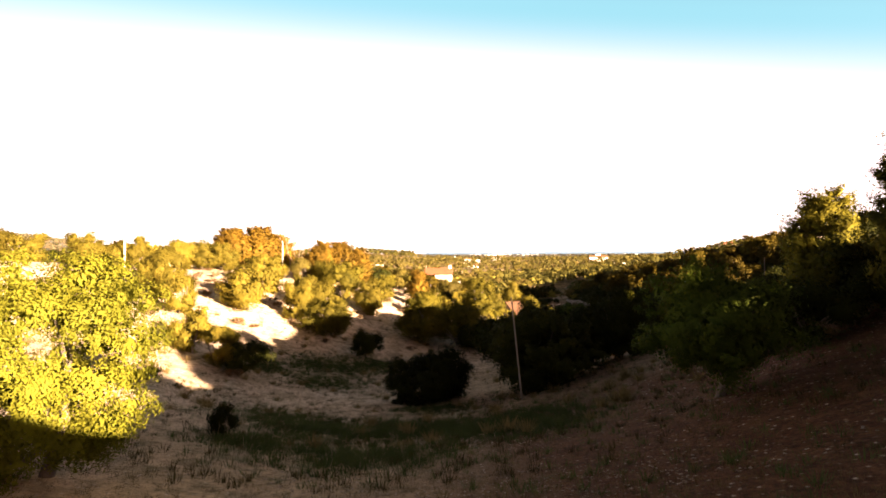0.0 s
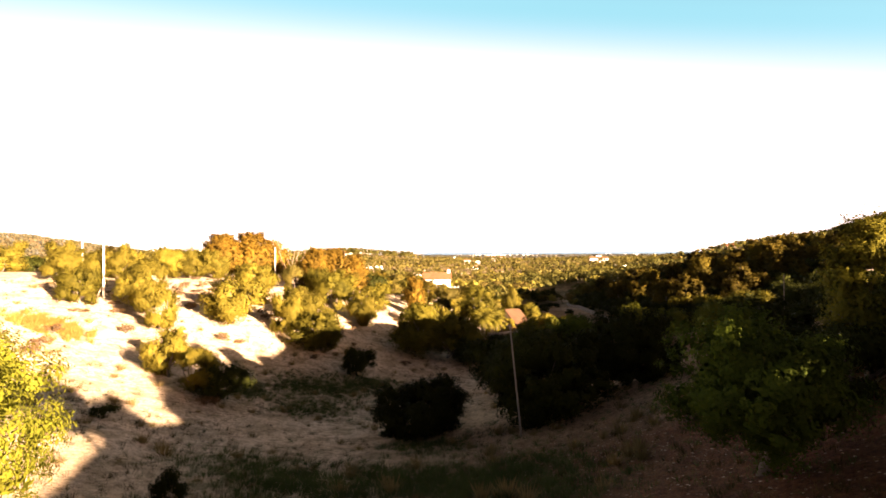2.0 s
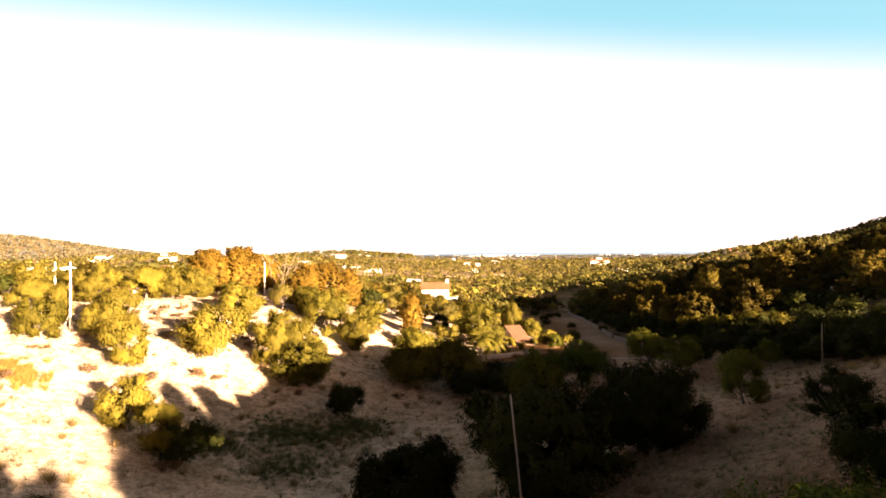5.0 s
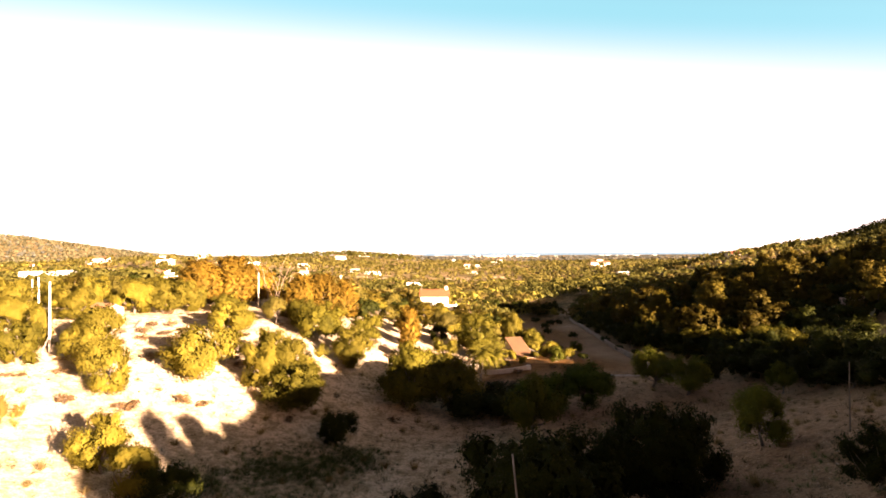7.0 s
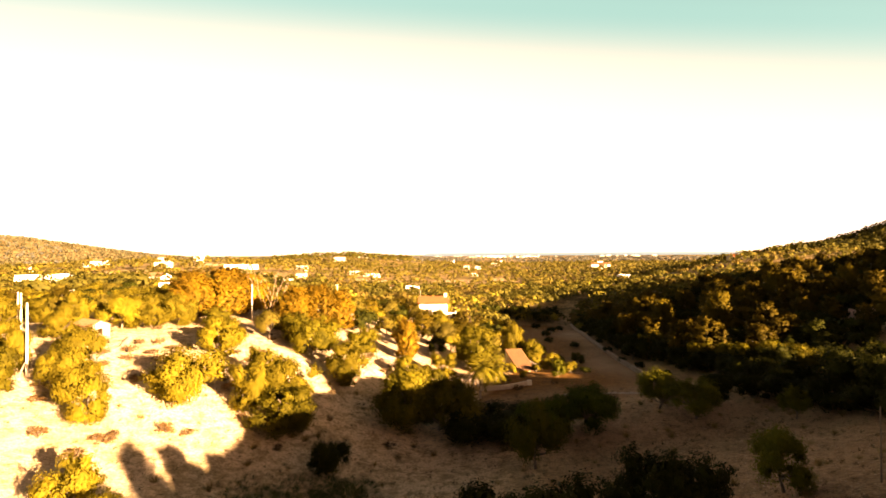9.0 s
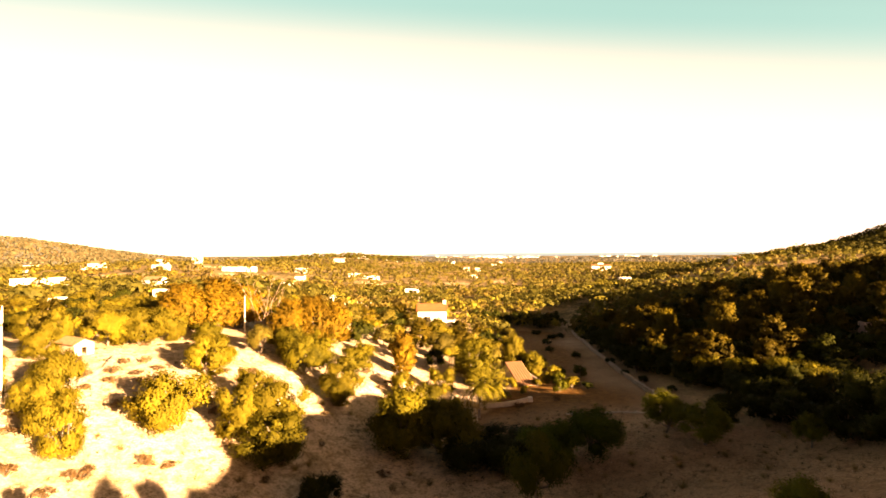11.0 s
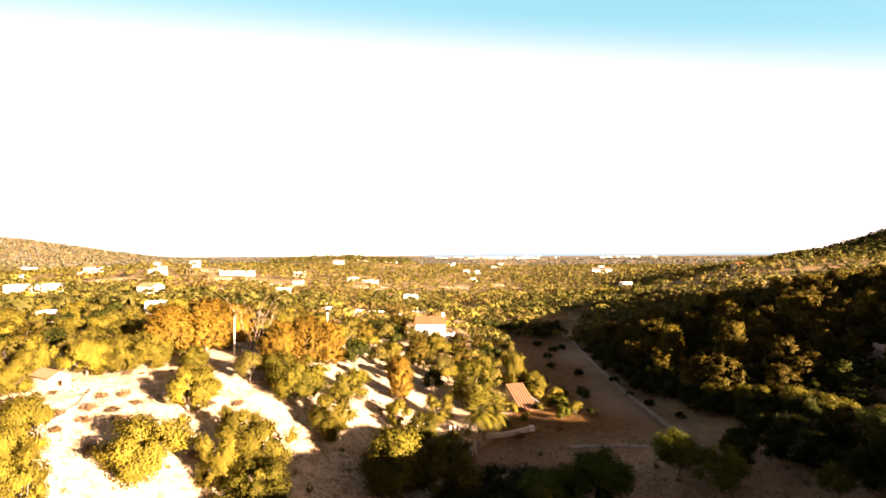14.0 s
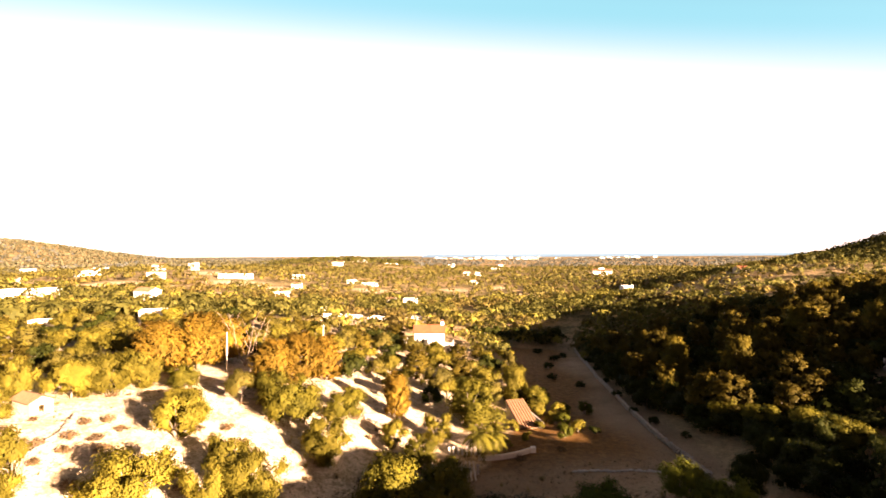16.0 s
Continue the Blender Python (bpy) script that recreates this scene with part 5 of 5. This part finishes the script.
def slope_spots(n, x0, x1, y0, y1, near=0.0):
    y = y0 + (y1 - y0) * cover_rng.uniform(0, 1, n) ** (1 + near)
    x = cover_rng.uniform(x0, x1, n) * np.clip((y + 12) / 50, 0.3, 1.4)
    return np.stack([x, y, land(x, y)], 1)


def tufts(name, spots, blades, height, spread, material, label):
    n = len(spots)
    base = np.repeat(spots, blades, axis=0)
    tall = np.repeat(height * cover_rng.uniform(0.5, 1.4, n), blades)[:, None]
    a = cover_rng.uniform(0, 6.28, n * blades)
    way = np.stack([np.cos(a), np.sin(a), 0 * a], 1)
    root = base + way * spread * cover_rng.uniform(0, 1, (n * blades, 1))
    tip = root + (way * cover_rng.uniform(0.1, 1.3, (n * blades, 1)) + np.array([0, 0, 1.0])) * tall
    side = np.stack([-np.sin(a), np.cos(a), 0 * a], 1) * tall * 0.06
    v = np.stack([root - side - [0, 0, 0.05], root + side - [0, 0, 0.05], tip], 1).reshape(-1, 3)
    f = np.arange(3 * n * blades).reshape(-1, 3)
    tagged(mesh_object(name, v, f, material), label, "grass", kind="stuff")


def scattered_stones(name, spots, sizes, material, label):
    bits = []
    for p in spots:
        k = cover_rng.uniform(*sizes)
        v, f = rough_stone(cover_rng, (k, k * cover_rng.uniform(0.6, 1.0), k * cover_rng.uniform(0.4, 0.7)))
        bits.append((v + p, f))
    v, f = joined(bits)
    tagged(mesh_object(name, v, f, material), label, "stones", kind="stuff")


GOLD_PATCH = (-39.8, 53.6)
green = []
for a, b, r in GREEN:
    p = cover_rng.normal(size=(int(44 * r * r), 2)) * r * 0.66 + (a, b)
    green.append(np.stack([p[:, 0], p[:, 1], land(p[:, 0], p[:, 1])], 1))
tufts("green_grass", np.concatenate(green), 24, 0.21, 0.34, M_LAWN, "dull green grass in the hollow")
tufts("dry_grass", slope_spots(7000, -34, 30, 7, 62, 0.6), 9, 0.10, 0.17, M_GRASS, "straw-coloured dry grass tufts on the slope")
tufts("dry_tussocks", slope_spots(330, -38, 34, 22, 95, 0.2), 60, 0.45, 0.36, M_GRASS, "dry brown tussocks on the slope")

tufts("low_herbs", slope_spots(4200, -40, 34, 14, 100, 0.1), 22, 0.19, 0.26, M_HERB, "small brownish herbs dotted over the slope")

herb = np.stack([cover_rng.uniform(0, 26, 900), cover_rng.uniform(8, 44, 900)], 1)
tufts("bank_herbs", np.stack([herb[:, 0], herb[:, 1], land(herb[:, 0], herb[:, 1])], 1), 26, 0.17, 0.26, M_LAWN, "small dull green herbs dotted over the shaded bank")
tufts("seedlings", slope_spots(11000, -40, 36, 7, 80, 0.35), 8, 0.10, 0.17, M_HERB, "tiny brown tufts stippling the slope")
p = cover_rng.normal(size=(170, 2)) * (1.9, 1.2) + GOLD_PATCH
tufts("golden_grass", np.stack([p[:, 0], p[:, 1], land(p[:, 0], p[:, 1])], 1), 34, 0.55, 0.3, M_GOLD, "tall golden dry grass on the sunlit terrace")
scattered_stones("slope_gravel", slope_spots(6500, -36, 6, 20, 62, 0.0), (0.05, 0.16), M_RUBBLE, "pale stone chips strewn over the open slope")


def dry_shrub(seed):
    rng = np.random.default_rng(seed)
    ob = thing("dry_shrub", 0, 0, 0, "low brown half-dry shrub on the sunlit slope", "shrub", "dry shrubs")
    stems = [tube([(0, 0, -0.1), (math.cos(a) * 0.3, math.sin(a) * 0.3, 0.5), (math.cos(a) * 0.75, math.sin(a) * 0.75, 0.95)], [0.03, 0.02, 0.008], 4) for a in np.arange(9) * 0.7]
    v, f = joined(stems)
    mesh_object("twigs", v, f, M_BARK, ob)
    clumps = dome(rng, 16, 0.75, 0.6, 0.5, -0.3)
    p, d = crown_points(rng, clumps, 26, 0.32)
    p[:, 2] = np.maximum(p[:, 2], 0.03)
    v, f, n = leaves(rng, p, d, 0.22, 0.06)
    mesh_object("foliage", v, f, M_DRY, ob, normals=n)
    return ob


for k in range(2):
    pattern("dry_shrub", dry_shrub(200 + k), 2.0, 1.2)
for k, (x, y) in enumerate([(-41, 76), (-40, 79), (-41.5, 82), (-39, 83), (-42.5, 86), (-40.5, 87.5), (-38, 86), (-37, 81), (-43, 79), (-34, 77), (-35.5, 74), (-26, 78), (-24, 76.5), (-27.5, 80), (-27.2, 65.5), (-30.4, 61),
                            (-30.8, 57.5), (-35, 58.6), (-36, 48), (-38, 52), (-34, 45), (-30, 90), (-27, 92), (-24, 89), (-9, 103), (-8, 106), (-12, 108), (-6, 109), (2, 100), (5, 99.5), (13, 103), (15, 101), (12, 105), (22, 104)]):
    plant("dry_shrub", x, y, 1.8 + 0.8 * (k % 4) / 3, 0.9 + 0.5 * (k % 3) / 2, 40 * k, k, 0.05)


scattered_stones("field_stones", slope_spots(9500, -30, 12, 6, 38, 0.5), (0.025, 0.085), M_RUBBLE, "pale limestone rubble strewn over the slope")
scattered_stones("slope_rocks", slope_spots(260, -40, 36, 16, 90, 0.0), (0.12, 0.30), M_RUBBLE, "larger pale rocks on the slope")
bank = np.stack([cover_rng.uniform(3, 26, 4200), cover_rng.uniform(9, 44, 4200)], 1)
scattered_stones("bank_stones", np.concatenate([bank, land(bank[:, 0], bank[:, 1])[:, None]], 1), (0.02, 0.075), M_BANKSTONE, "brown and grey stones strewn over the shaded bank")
bank = np.stack([cover_rng.uniform(5, 24, 420), cover_rng.uniform(9, 34, 420)], 1)
scattered_stones("bank_rocks", np.concatenate([bank, land(bank[:, 0], bank[:, 1])[:, None]], 1), (0.05, 0.13), M_RUBBLE, "pale larger stones scattered over the shaded bank")
k = 0
for x, y, w, h in TREES["almond"] + TREES["slope_carob"]:
    if x < 0:
        for a in cover_rng.uniform(0, 6.28, 2):
            k += 1
            r = w * cover_rng.uniform(0.5, 0.75)
            plant("dry_shrub", x + r * math.cos(a), y + r * math.sin(a), cover_rng.uniform(1.0, 2.2), cover_rng.uniform(0.4, 1.0), 40 * k, k, 0.05)

# the white town along the coast
town = []
for k in range(70):
    x, y = cover_rng.normal() * 190 + (300 if k % 4 else 900), cover_rng.uniform(2300, 3200)
    w, h = cover_rng.uniform(8, 30), cover_rng.uniform(3, 6)
    z = at(x, y) - 1
    v = np.array([(sx * w / 2, sy * 8, sz * h) for sx in (-1, 1) for sy in (-1, 1) for sz in (0, 1)]) + (x, y, z)
    town.append((v, [(0, 1, 3, 2), (4, 6, 7, 5), (0, 4, 5, 1), (2, 3, 7, 6), (1, 5, 7, 3)]))
v, f = joined(town)
tagged(mesh_object("coast_town", v, f, M_WHITE), "white blocks of a far coastal town", "town", kind="stuff")
